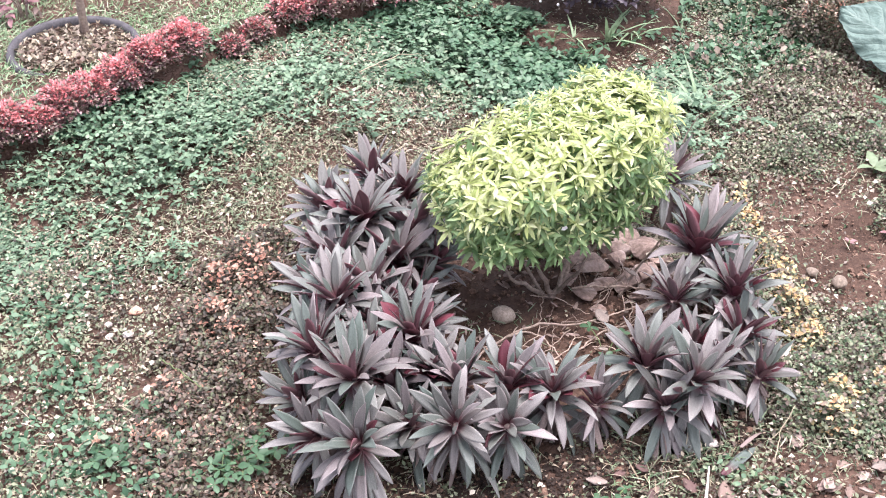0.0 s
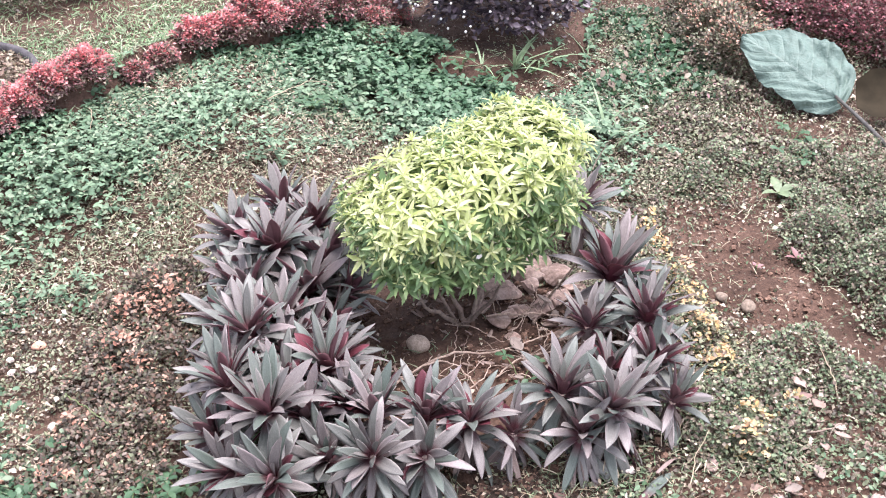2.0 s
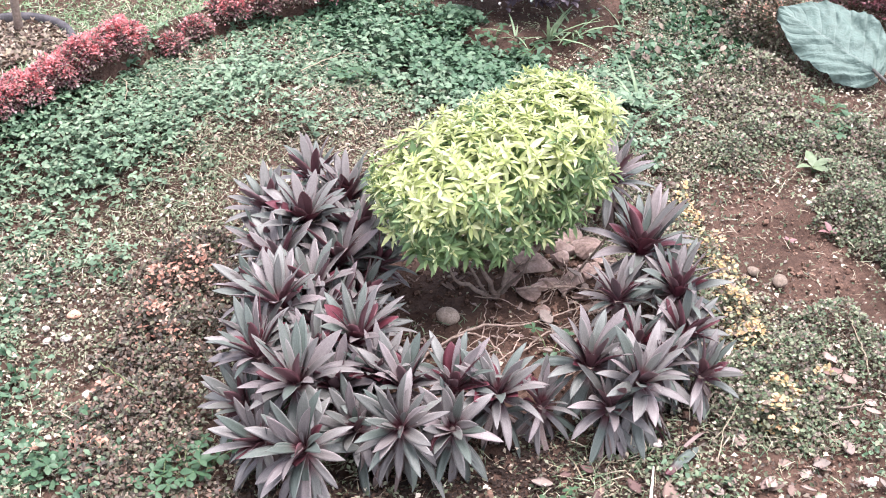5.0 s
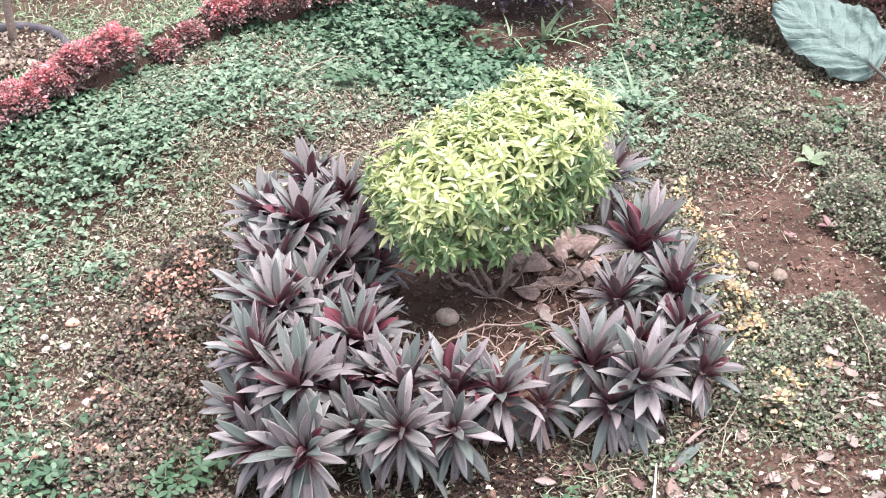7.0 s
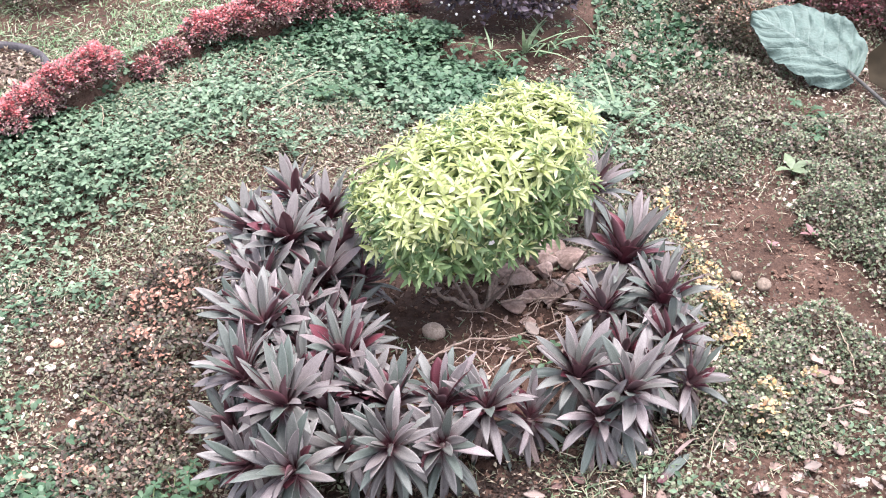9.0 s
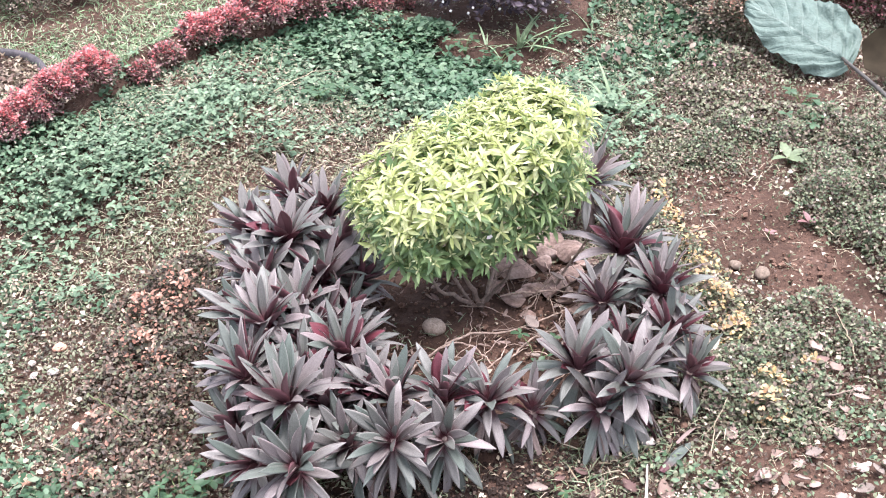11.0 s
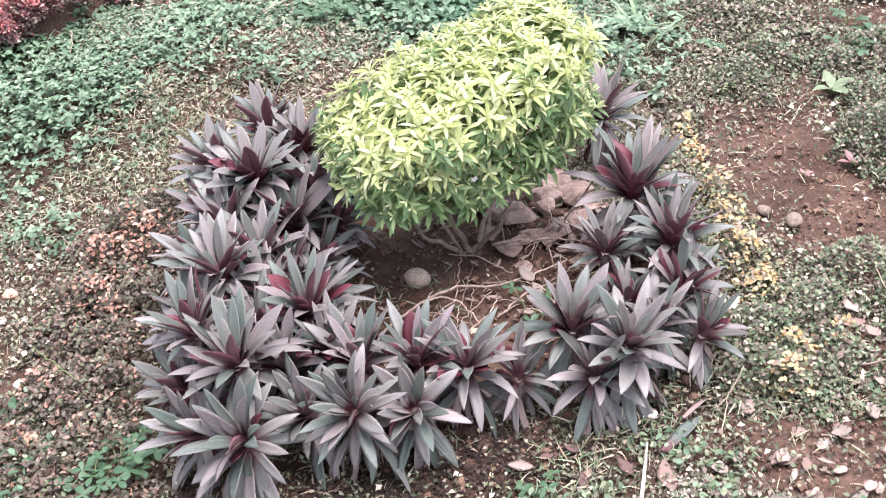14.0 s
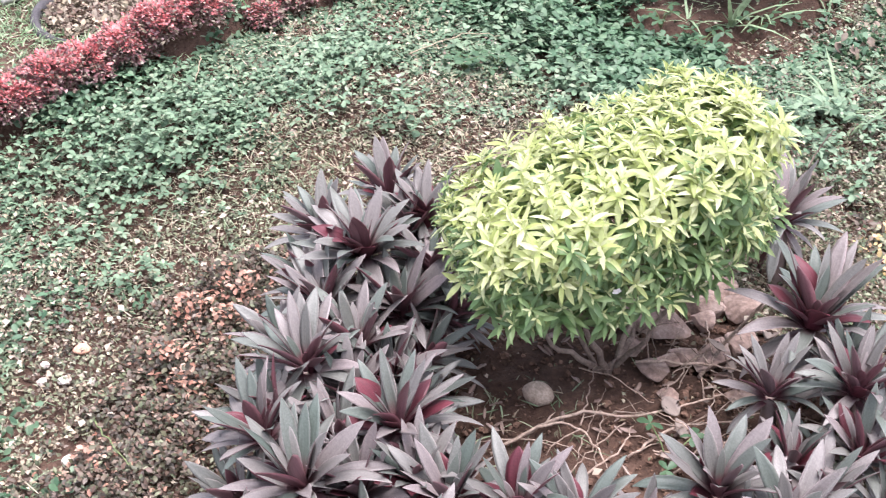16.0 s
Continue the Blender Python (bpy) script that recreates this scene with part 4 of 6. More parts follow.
for k, line in enumerate(STEMS):
    bm = bmesh.new()
    pts = smooth_line(line, 9, 0.003)
    thick = 0.0068 - 0.0005 * k
    tube(bm, pts, [thick * (1 - 0.07 * j) for j in range(9)], 7)
    tip = Vector(pts[-3])
    for side in (-1, 1):
        tube(bm, smooth_line([tuple(tip), tuple(tip + Vector((0.03 * side, 0.02, 0.03))), tuple(tip + Vector((0.07 * side, 0.03 * side, 0.07)))], 5), [0.004, 0.0035, 0.003, 0.0025, 0.002], 6)
    part("stem", bm, M_BARK, shrub)
for k, (dx, dy, dz) in enumerate(((-0.175, -0.2, 0.2), (-0.06, -0.24, 0.12), (-0.09, -0.2, 0.09), (-0.13, -0.02, 0.29), (0.02, -0.1, 0.28))):
    v, f = strew(oval(0.8, 0.1, 0.2, True), np.zeros((5, 3)), turned(np.arange(5) * 1.257, np.full(5, 0.25), np.zeros(5)), np.full(5, 0.007))
    fl = new("blossom", array_mesh("blossom", v, f, [M_WHITE]))
    fl.parent = shrub
    pos = Vector((shrub.location.x + dx, shrub.location.y + dy, shrub.location.z + dz))
    dirn = (pos - SHRUB_C).normalized()
    au, av = shrub_axes()
    p, out = shrub_skin(dirn.dot(au) / SHRUB_H[0], dirn.dot(av) / SHRUB_H[1], dirn.z / SHRUB_H[2])
    fl.matrix_local = base_inv @ Matrix.Translation(p + out * 0.012) @ Vector((0, 0, 1)).rotation_difference(out).to_matrix().to_4x4()
    tagged(fl, "small white blossom")


# ---- loose things in the bed ----
def settle_pebble(name, x, y, size, material, seed, label, category="stone", squash=0.6, bumps=0.18, cuts=0, sink=0.25, turn=0.0, group=""):
    bm = pebble_bm(seed, size, squash, bumps, cuts)
    low = min(v.co.z for v in bm.verts)
    me = bpy.data.meshes.new(name)
    bm.to_mesh(me)
    bm.free()
    me.materials.append(material)
    ob = new(name, me)
    ob.location = (x, y, float(height(x, y)) - low * (1 - 2 * sink) + (0.009 if name == "pebble" else 0.0))
    ob.rotation_euler = (0, 0, radians(turn))
    return tagged(ob, label, category, group)


settle_pebble("stone", 0.246, 2.15, 0.0245, M_BUFF, 1, "smooth rounded buff stone on bare soil", squash=0.82, turn=10, sink=0.12)
RUBBLE = [(0.40, 2.36, 0.055, 0.6), (0.465, 2.44, 0.045, 0.7), (0.5, 2.31, 0.05, 0.75), (0.405, 2.25, 0.036, 0.5), (0.34, 2.4, 0.04, 0.6),
          (0.45, 2.3, 0.034, 0.6), (0.535, 2.36, 0.04, 0.8), (0.49, 2.5, 0.05, 0.8), (0.44, 2.2, 0.028, 0.5), (0.55, 2.24, 0.03, 0.6), (0.37, 2.3, 0.03, 0.5), (0.53, 2.46, 0.045, 0.9), (0.47, 2.39, 0.035, 0.8), (0.57, 2.42, 0.03, 0.8), (0.43, 2.28, 0.022, 0.7), (0.52, 2.27, 0.024, 0.7)]
for k, (x, y, s, q_) in enumerate(RUBBLE):
    settle_pebble("rubble_stone", x, y, s, M_RUBBLE, 30 + k, "broken pinkish grey rubble stone", "stone", q_ * 0.6, 0.3, 11, 0.12, 40 * k, "rubble in the bed")


def twig(points, radius, label, side_twigs=0, seed=0, material=None, name="fallen_twig", lift=0.008):
    r = random.Random(seed)
    ground_pts = [(x, y, float(height(x, y)) + lift + z) for x, y, z in points]
    o = Vector(ground_pts[0])
    pts = smooth_line([tuple(Vector(p) - o) for p in ground_pts], 5 * len(points), 0.0015 if radius < 0.0046 else 0.0004)
    n = len(pts)
    bm = bmesh.new()
    radius *= 0.78
    tube(bm, pts, [radius * (1 - 0.6 * k / n) for k in range(n)], 6)
    for k in range(side_twigs):
        a = Vector(pts[r.randrange(2, n - 2)])
        d = Vector((r.uniform(-1, 1), r.uniform(-1, 1), r.uniform(-0.1, 0.35))).normalized() * r.uniform(0.03, 0.07)
        tube(bm, [tuple(a), tuple(a + d * 0.5 + Vector((0, 0, 0.004))), tuple(a + d)], [radius * 0.5, radius * 0.4, radius * 0.2], 5)
    me = bpy.data.meshes.new(name)
    bm.to_mesh(me)
    bm.free()
    me.materials.append(material or M_TWIG)
    ob = new(name, me)
    ob.location = o
    return tagged(ob, label, "twig")


twig([(0.22, 2.05, 0), (0.27, 2.085, 0.012), (0.33, 2.12, 0.014), (0.39, 2.125, 0.012), (0.46, 2.17, 0.006), (0.52, 2.2, 0.02)], 0.0042, "pale bent dry twig lying on the soil", 3, 1)
twig([(0.2, 2.03, 0), (0.28, 2.08, 0.02), (0.34, 2.07, 0.018), (0.375, 2.03, 0.004)], 0.0034, "pale bent dry twig lying on the soil", 2, 2)
twig([(0.48, 2.25, 0.0), (0.51, 2.3, 0.035), (0.55, 2.325, 0.09), (0.575, 2.33, 0.135)], 0.0048, "pale dry stick leaning on the plants", 1, 3)
twig([(0.38, 2.25, 0.01), (0.46, 2.255, 0.02), (0.53, 2.27, 0.015), (0.6, 2.25, 0.02)], 0.003, "thin dry twig on rubble", 2, 4)
twig([(0.4, 2.06, 0), (0.46, 2.12, 0.012), (0.54, 2.16, 0.01), (0.6, 2.2, 0.02)], 0.003, "thin dry twig on the soil", 3, 5)
twig([(0.33, 2.0, 0.0), (0.385, 2.05, 0.015), (0.4, 2.11, 0.01)], 0.0026, "thin dry twig on the soil", 1, 6)
twig([(0.45, 2.02, 0.0), (0.5, 2.09, 0.02), (0.51, 2.2, 0.03)], 0.0026, "thin dry twig on the soil", 1, 7)
twig([(0.58, 2.66, 0.06), (0.6, 2.72, 0.12), (0.625, 2.73, 0.19), (0.645, 2.72, 0.23)], 0.003, "pale dry stick standing behind the shrub", 0, 8)
twig([(0.07, 2.18, 0.0), (0.078, 2.24, 0.02), (0.1, 2.3, 0.05)], 0.0018, "thin green grass stalk on the soil", 0, 9, M_GSTEM, "grass_stalk")
twig([(-0.46, 2.0, 0.01), (-0.4, 1.94, 0.03), (-0.33, 1.89, 0.025)], 0.0022, "thin grey-green stalk over the mat", 0, 10, M_GSTEM, "grass_stalk")
twig([(-0.703, 2.976, 0.0), (-0.667, 2.899, 0.03), (-0.657, 2.845, 0.02)], 0.0022, "pale dry stalk over the groundcover", 0, 11, M_STRAW, "grass_stalk")
twig([(-0.244, 3.058, 0.02), (-0.161, 3.191, 0.035), (-0.095, 3.277, 0.02)], 0.002, "pale dry stalk over the groundcover", 0, 12, M_STRAW, "grass_stalk")
twig([(-0.357, 2.714, 0.0), (-0.289, 2.673, 0.02), (-0.182, 2.632, 0.01)], 0.0016, "pale straw stalk on the mat", 0, 13, M_STRAW, "grass_stalk")
twig([(0.78, 1.82, 0.0), (0.79, 1.88, 0.03), (0.82, 1.94, 0.05)], 0.0018, "pale dry stalk standing by the plants", 0, 14, M_STRAW, "grass_stalk")
twig([(1.1, 2.1, 0.0), (1.09, 2.16, 0.03), (1.07, 2.23, 0.05)], 0.0022, "pale dry stalk in the mat", 0, 15, M_STRAW, "grass_stalk")
twig([(0.9, 1.98, 0.0), (0.98, 2.0, 0.012), (1.06, 2.04, 0.008)], 0.0025, "pale dry twig on the mat", 1, 16)
twig([(0.96, 2.0, 0.0), (1.04, 1.99, 0.02), (1.1, 2.03, 0.01)], 0.003, "pale dry twig among fallen leaves", 2, 17)
twig([(0.62, 1.53, 0.0), (0.72, 1.555, 0.006), (0.8, 1.55, 0.004)], 0.003, "pale dry twig on the ground", 0, 18)

r = random.Random(66)
for k in range(34):
    x, y, a, ln = r.uniform(0.3, 0.62), r.uniform(2.0, 2.36), r.uniform(0, 6.3), r.uniform(0.03, 0.09)
    dx, dy = ln * math.cos(a), ln * math.sin(a)
    twig([(x - dx, y - dy, 0.004), (x, y, r.uniform(0.01, 0.03)), (x + dx, y + dy, r.uniform(0.0, 0.03))], r.uniform(0.0012, 0.0024), "thin pale broken twig on the bed", r.randrange(2), 200 + k)

# small stones beside the bed
PEBBLES = [(-0.552, 2.07, 0.014, M_PALE, "small white pebble on the ground"), (-0.592, 2.06, 0.010, M_PALE, "small white pebble on the ground"), (-0.51, 2.08, 0.009, M_PALE, "small white pebble on the ground"), (-0.61, 2.10, 0.009, M_PALE, "small white pebble on the ground"),
           (-0.566, 2.15, 0.016, M_PINK, "flat pinkish pebble on the ground"), (0.954, 2.407, 0.021, M_TAN, "rounded tan pebble on soil"), (0.9, 2.44, 0.016, M_TAN, "flat tan pebble on the ground"),
           (0.672, 1.865, 0.012, M_PALE, "small white pebble on the ground"), (1.05, 1.8, 0.012, M_PALE, "white broken pebble on the ground"), (-0.45, 1.9, 0.01, M_PALE, "small white pebble on the ground"), (-0.37, 1.76, 0.02, M_PINK, "flat pinkish pebble on the ground"), (-0.5, 1.74, 0.018, M_PINK, "flat pinkish pebble on the ground")]
for k, (x, y, s, m, lab) in enumerate(PEBBLES):
    settle_pebble("pebble", x, y, s, m, 60 + k, lab, "pebble", 0.55, 0.25, 2 if m is M_PALE else 0, 0.2, 50 * k, "pebbles beside the bed")


# soil crumbs in the bed and on bare patches
def crumbs():
    q = np.random.default_rng(71)
    x, y = q.uniform(-0.2, 1.2, 16000), q.uniform(1.45, 2.95, 16000)
    ok = (bed(x, y) < 0.95) | ((inside(SOIL_RIGHT, x, y) | inside(SOIL_FRONT, x, y) | inside(SOIL_LOW, x, y)) & (q.uniform(0, 1, 16000) < 0.7))
    x, y = x[ok], y[ok]
    n = len(x)
    v = np.array([(1, 0, 0), (-1, 0, 0), (0, 1, 0), (0, -1, 0), (0, 0, 0.8), (0, 0, -0.8), (0.6, 0.6, 0.4), (-0.6, 0.5, 0.4), (-0.5, -0.6, 0.4), (0.6, -0.55, 0.4)], float)
    f = np.array([(4, 6, 7), (4, 7, 8), (4, 8, 9), (4, 9, 6), (0, 2, 6), (2, 7, 6), (2, 1, 7), (1, 8, 7), (1, 3, 8), (3, 9, 8), (3, 0, 9), (0, 6, 9), (5, 2, 0), (5, 1, 2), (5, 3, 1), (5, 0, 3)])
    size = np.minimum(0.0018 * (1 + q.pareto(2.4, n)), 0.010)
    va, fa = strew((v, f), land(x, y, size * 0.2 + 0.002), turned(q.uniform(0, 6.3, n), q.normal(0, 0.5, n), q.normal(0, 0.5, n)), size)
    ob = new("soil_crumbs", array_mesh("soil_crumbs", va, fa, [M_CLOD], smooth=False))
    tagged(ob, "loose crumbs of reddish brown soil", "soil", kind="stuff")


crumbs()


# white flecks of spilt lime on the soil
def lime_flecks():
    q = np.random.default_rng(73)
    n = 900
    x, y = 0.725 + q.normal(0, 0.024, n), 1.665 + q.normal(0, 0.034, n)
    v, f = strew(small_oval(0.9, 0.3, 0.3), land(x, y, q.uniform(0.004, 0.022, n)), turned(q.uniform(0, 6.3, n), q.normal(0, 0.5, n), q.normal(0, 0.5, n)), q.uniform(0.002, 0.006, n))
    ob = new("lime_flecks", array_mesh("lime_flecks", v, f, [M_FLAKE, M_PALE], q.integers(0, 2, n).repeat(4)))
    tagged(ob, "white flecks of spilt lime on the soil", "debris", kind="stuff")


lime_flecks()


# ---- fallen leaves ----
def dead_leaf_mesh(seed, material=None):
    """A curled fallen leaf of length 1 with an upper and an under skin."""
    material = material or M_DEAD
    r = random.Random(seed)
    bm = bmesh.new()
    n, curl = 9, r.uniform(0.1, 0.7)
    wide = r.uniform(0.5, 0.75)
    top, low = [], []
    for i in range(n):
        s = i / (n - 1)
        hw = wide / 2 * max(0.03, math.sin(math.pi * min(1, 0.04 + s * 0.95)) ** 0.75) * (1 + 0.22 * noise.noise((s * 5, seed * 3.1, 0)))
        a, b = [], []
        for u in (-1, -0.4, 0.4, 1):
            z = curl * (u * u * hw * 0.8) + curl * 0.35 * (s - 0.5) ** 2 * 2 + 0.1 * noise.noise((u * 1.6, s * 3, seed)) + 0.03 * noise.noise((u * 4, s * 8, seed))
            v = bm.verts.new((u * hw, s - 0.5, z))
            a.append(v)
            b.append(v if abs(u) == 1 else bm.verts.new((u * hw, s - 0.5, z - 0.03)))
        top.append(a)
        low.append(b)
    for i in range(n - 1):
        for k in range(3):
            for rings, rev in ((top, False), (low, True)):
                vs = [rings[i][k], rings[i][k + 1], rings[i + 1][k + 1], rings[i + 1][k]]
                f = bm.faces.new(vs[::-1] if rev else vs)
                f.smooth = True
    me = bpy.data.meshes.new("fallen_leaf")
    bm.to_mesh(me)
    bm.free()
    me.materials.append(material)
    return me


FALLEN = [dead_leaf_mesh(k) for k in range(8)] + [dead_leaf_mesh(20 + k, M_DEAD_GREY) for k in range(4)] + [dead_leaf_mesh(5, M_DEAD_RED)]


def fallen_leaf(x, y, size, turn, tilt=0.0, lean=0.0, label="curled tan fallen leaf on the ground", lift=0.006, variant=0, wide=1.0):
    ob = new("fallen_leaf", FALLEN[variant if variant == 12 else variant % 12])
    ob.matrix_world = pose(x, y, float(height(x, y)) + lift, tilt, lean, turn) @ Matrix.Diagonal((size * wide, size, size, 1))
    return tagged(ob, label, "fallen leaf", "fallen leaves")


r = random.Random(81)
SPOTS = [(0.9, 1.84), (0.94, 1.81), (0.87, 1.79), (0.87, 1.765), (0.89, 1.735), (0.95, 1.75), (0.56, 1.74), (0.85, 1.89), (0.82, 1.9), (0.61, 1.61), (1.04, 2.1), (1.03, 2.05),
         (1.02, 2.16), (1.05, 1.98), (1.08, 2.03), (1.12, 1.96), (1.0, 1.97), (0.72, 1.64), (0.7, 1.6), (0.76, 1.62), (0.8, 1.58), (0.86, 1.69), (0.9, 1.62), (0.95, 1.6), (0.98, 1.66),
         (1.0, 1.72), (0.84, 1.63), (0.68, 1.57), (0.58, 1.57), (0.52, 1.55), (0.92, 1.7), (1.02, 1.6), (0.78, 1.7), (0.65, 1.63), (1.1, 1.7), (1.12, 1.82), (1.15, 2.1), (0.98, 1.85), (0.91, 1.78)]
for k, (x, y) in enumerate(SPOTS):
    fallen_leaf(x + r.uniform(-0.012, 0.012), y + r.uniform(-0.012, 0.012), r.uniform(0.022, 0.042), r.uniform(0, 360), r.uniform(-20, 20), r.uniform(-20, 20), variant=k % 12)
for k in range(110):
    x, y = r.uniform(0.42, 1.2), r.uniform(1.5, 2.0)
    if y < 1.5 + 0.55 * (x - 0.3) and not (x < 0.8 and y > 1.8):
        fallen_leaf(x, y, r.uniform(0.016, 0.034), r.uniform(0, 360), r.uniform(-20, 20), r.uniform(-20, 20), variant=k % 12, lift=0.014)
for k in range(90):
    a, d = r.uniform(0, 2 * math.pi), math.sqrt(r.random())
    fallen_leaf(0.33 + 0.27 * d * math.cos(a), 2.2 + 0.22 * d * math.sin(a), r.uniform(0.014, 0.032), r.uniform(0, 360), r.uniform(-25, 25), r.uniform(-25, 25), "narrow dry leaf on the bed's bare soil", 0.012, k % 8, r.uniform(0.35, 0.6))
for k in range(16):
    fallen_leaf(r.uniform(0.42, 0.62), r.uniform(2.02, 2.4), r.uniform(0.022, 0.036), r.uniform(0, 360), r.uniform(-30, 30), r.uniform(-30, 30), "grey curled fallen leaf on the bed", 0.02, 8 + k % 4)
for k, (x, y) in enumerate(((1.02, 2.13), (1.02, 2.09), (1.0, 2.05), (1.05, 2.07), (1.08, 1.98), (0.98, 2.0))):
    fallen_leaf(x, y, r.uniform(0.034, 0.044), r.uniform(0, 360), r.uniform(-12, 12), r.uniform(-12, 12), "large tan fallen leaf on the mat", 0.03, k)
for k in range(95):
    x, y = r.uniform(0.74, 1.3), r.uniform(1.5, 2.02)
    if y < 1.72 + 0.42 * (x - 0.7):
        fallen_leaf(x, y, r.uniform(0.022, 0.04), r.uniform(0, 360), r.uniform(-28, 28), r.uniform(-28, 28), "pale pinkish tan fallen leaf on the soil", 0.014, k % 12, r.uniform(0.7, 1.15))
fallen_leaf(0.69, 1.725, 0.055, 20, 12, 6, "large pale pinkish fallen leaf", 0.016, 3)
fallen_leaf(0.5, 2.28, 0.035, 80, 25, 15, "grey curled fallen leaf on rubble", 0.05, 8)
fallen_leaf(0.47, 2.12, 0.036, 30, 20, -15, "grey curled fallen leaf on the bed", 0.02, 10)
fallen_leaf(0.52, 2.1, 0.034, 130, 20, 10, "grey curled fallen leaf on the bed", 0.02, 11)
fallen_leaf(0.6, 2.12, 0.04, 60, 30, 0, "pinkish fallen leaf caught among the plants", 0.05, 3)
fallen_leaf(0.46, 1.74, 0.04, 100, 12, 8, "grey curled fallen leaf on bare soil", 0.012, 9)
twig([(0.65, 1.68, 0.004), (0.655, 1.73, 0.016), (0.66, 1.785, 0.02)], 0.0048, "pale whitish dry stem lying on weeds", 0, 19, M_PALE)
for x, y, t, s in ((0.56, 1.71, 10, 0.03), (0.54, 1.78, 70, 0.026), (0.625, 1.745, 40, 0.034), (0.5, 1.76, 120, 0.024)):
    fallen_leaf(x, y, s, t, 14, -10, "wilted reddish brown leaf beside the plants", 0.014, 12)
green_strap = new("fallen_strap_leaf", STRAPS[1][0])
green_strap.matrix_world = pose(0.685, 1.775, float(height(0.685, 1.775)) + 0.02, 4, 0, -38) @ Matrix.Scale(0.11, 4)
tagged(green_strap, "grey-green strap leaf fallen on weeds", "fallen leaf")
for x, y, t in ((0.72, 1.855, -40), (0.56, 1.82, -20)):
    me = DRY_STRAPS[0]
    ob = new("fallen_strap_leaf", me)
    ob.matrix_world = pose(x, y, float(height(x, y)) + 0.018, 6, 0, t) @ Matrix.Scale(0.095, 4)
    tagged(ob, "dry grey-brown strap leaf fallen beside the plants", "fallen leaf")


# ---- low planted patches ----
def tufted_patch(name, label, spots, seed, mats, weights, leaf_size, template, density=16000):
    """Small-leaved bushy patches: low domes at (x, y, radius, height); tip leaves of the last slot grow on top."""
    q = np.random.default_rng(seed)
    pieces = []
    for x0, y0, rad, tall in spots:
        n = int(density * rad * rad * 3.14 * (1 + tall / 0.05))
        d = np.sqrt(q.uniform(0, 1, n))
        a = q.uniform(0, 2 * math.pi, n)
        edge = 1 + 0.2 * np.sin(3 * a + x0 * 40) + 0.12 * np.sin(7 * a + y0 * 50)
        x, y = x0 + rad * d * edge * np.cos(a), y0 + rad * d * edge * np.sin(a)
        lump = 1 + 0.35 * wave(x, y, 45, seed + 3)
        dome = tall * np.clip(1 - d**2.2, 0, 1) * lump
        frac = 1 - q.uniform(0, 1, n) ** 2 * 0.8
        slot = q.choice(len(weights), n, p=np.array(weights) / sum(weights))
        low_down = frac < 0.75
        slot = np.where(low_down & (slot == len(weights) - 1), 0, slot)
        for s in range(len(mats)):
            m = slot == s
            k = int(m.sum())
            if k:
                turn = turned(q.uniform(0, 6.3, k), q.normal(0.35, 0.45, k), q.normal(0, 0.45, k))
                pieces.append((*strew(template, land(x[m], y[m], 0.004 + (dome * frac)[m]), turn, q.uniform(*leaf_size, k)), s))
    v, f, i = joined(pieces)
    ob = new(name, array_mesh(name, v, f, mats, i))
    return tagged(ob, label, "groundcover", kind="stuff")


OV = oval(0.62, 0.15, 0.15)
tufted_patch("coral_groundcover", "low bushy groundcover with brown leaves and coral tips",
             [(-0.38, 2.31, 0.10, 0.06), (-0.27, 2.28, 0.09, 0.06), (-0.38, 2.17, 0.09, 0.055), (-0.28, 2.13, 0.1, 0.06), (-0.3, 2.0, 0.1, 0.055), (-0.4, 2.03, 0.09, 0.04), (-0.28, 1.88, 0.09, 0.045), (-0.38, 1.85, 0.1, 0.035), (-0.32, 2.4, 0.07, 0.05), (-0.25, 1.76, 0.1, 0.04), (-0.38, 1.73, 0.1, 0.035), (-0.3, 1.63, 0.1, 0.03), (-0.17, 1.62, 0.08, 0.025)],
             91, [M_MAT_DARK, M_MAT, M_MAT_OLIVE, M_RUSSET, M_ORANGE], [10, 1, 1.5, 2.5, 0.9], (0.007, 0.0135), OV, 23000)
tufted_patch("coral_tip_groundcover", "coral-pink leaf tips of low groundcover",
             [(-0.39, 2.26, 0.055, 0.085), (-0.34, 2.31, 0.055, 0.085), (-0.31, 2.24, 0.04, 0.08), (-0.37, 2.12, 0.045, 0.08), (-0.33, 2.08, 0.035, 0.075), (-0.41, 1.9, 0.03, 0.05), (-0.4, 1.75, 0.04, 0.04)],
             92, [M_MAT_DARK, M_ORANGE], [3, 6], (0.009, 0.015), OV)
tufted_patch("golden_groundcover", "low bushy groundcover with golden-yellow tips",
             [(0.80, 2.5, 0.045, 0.055), (0.82, 2.4, 0.05, 0.06), (0.85, 2.29, 0.055, 0.06), (0.87, 2.2, 0.05, 0.055), (0.92, 2.02, 0.05, 0.06), (0.9, 1.95, 0.05, 0.06), (0.76, 2.62, 0.045, 0.05), (0.745, 2.71, 0.04, 0.04), (0.83, 2.33, 0.04, 0.06), (1.0, 2.06, 0.03, 0.05)],
             93, [M_MAT_OLIVE, M_MAT, M_GOLD], [3, 2, 8], (0.009, 0.015), OV)
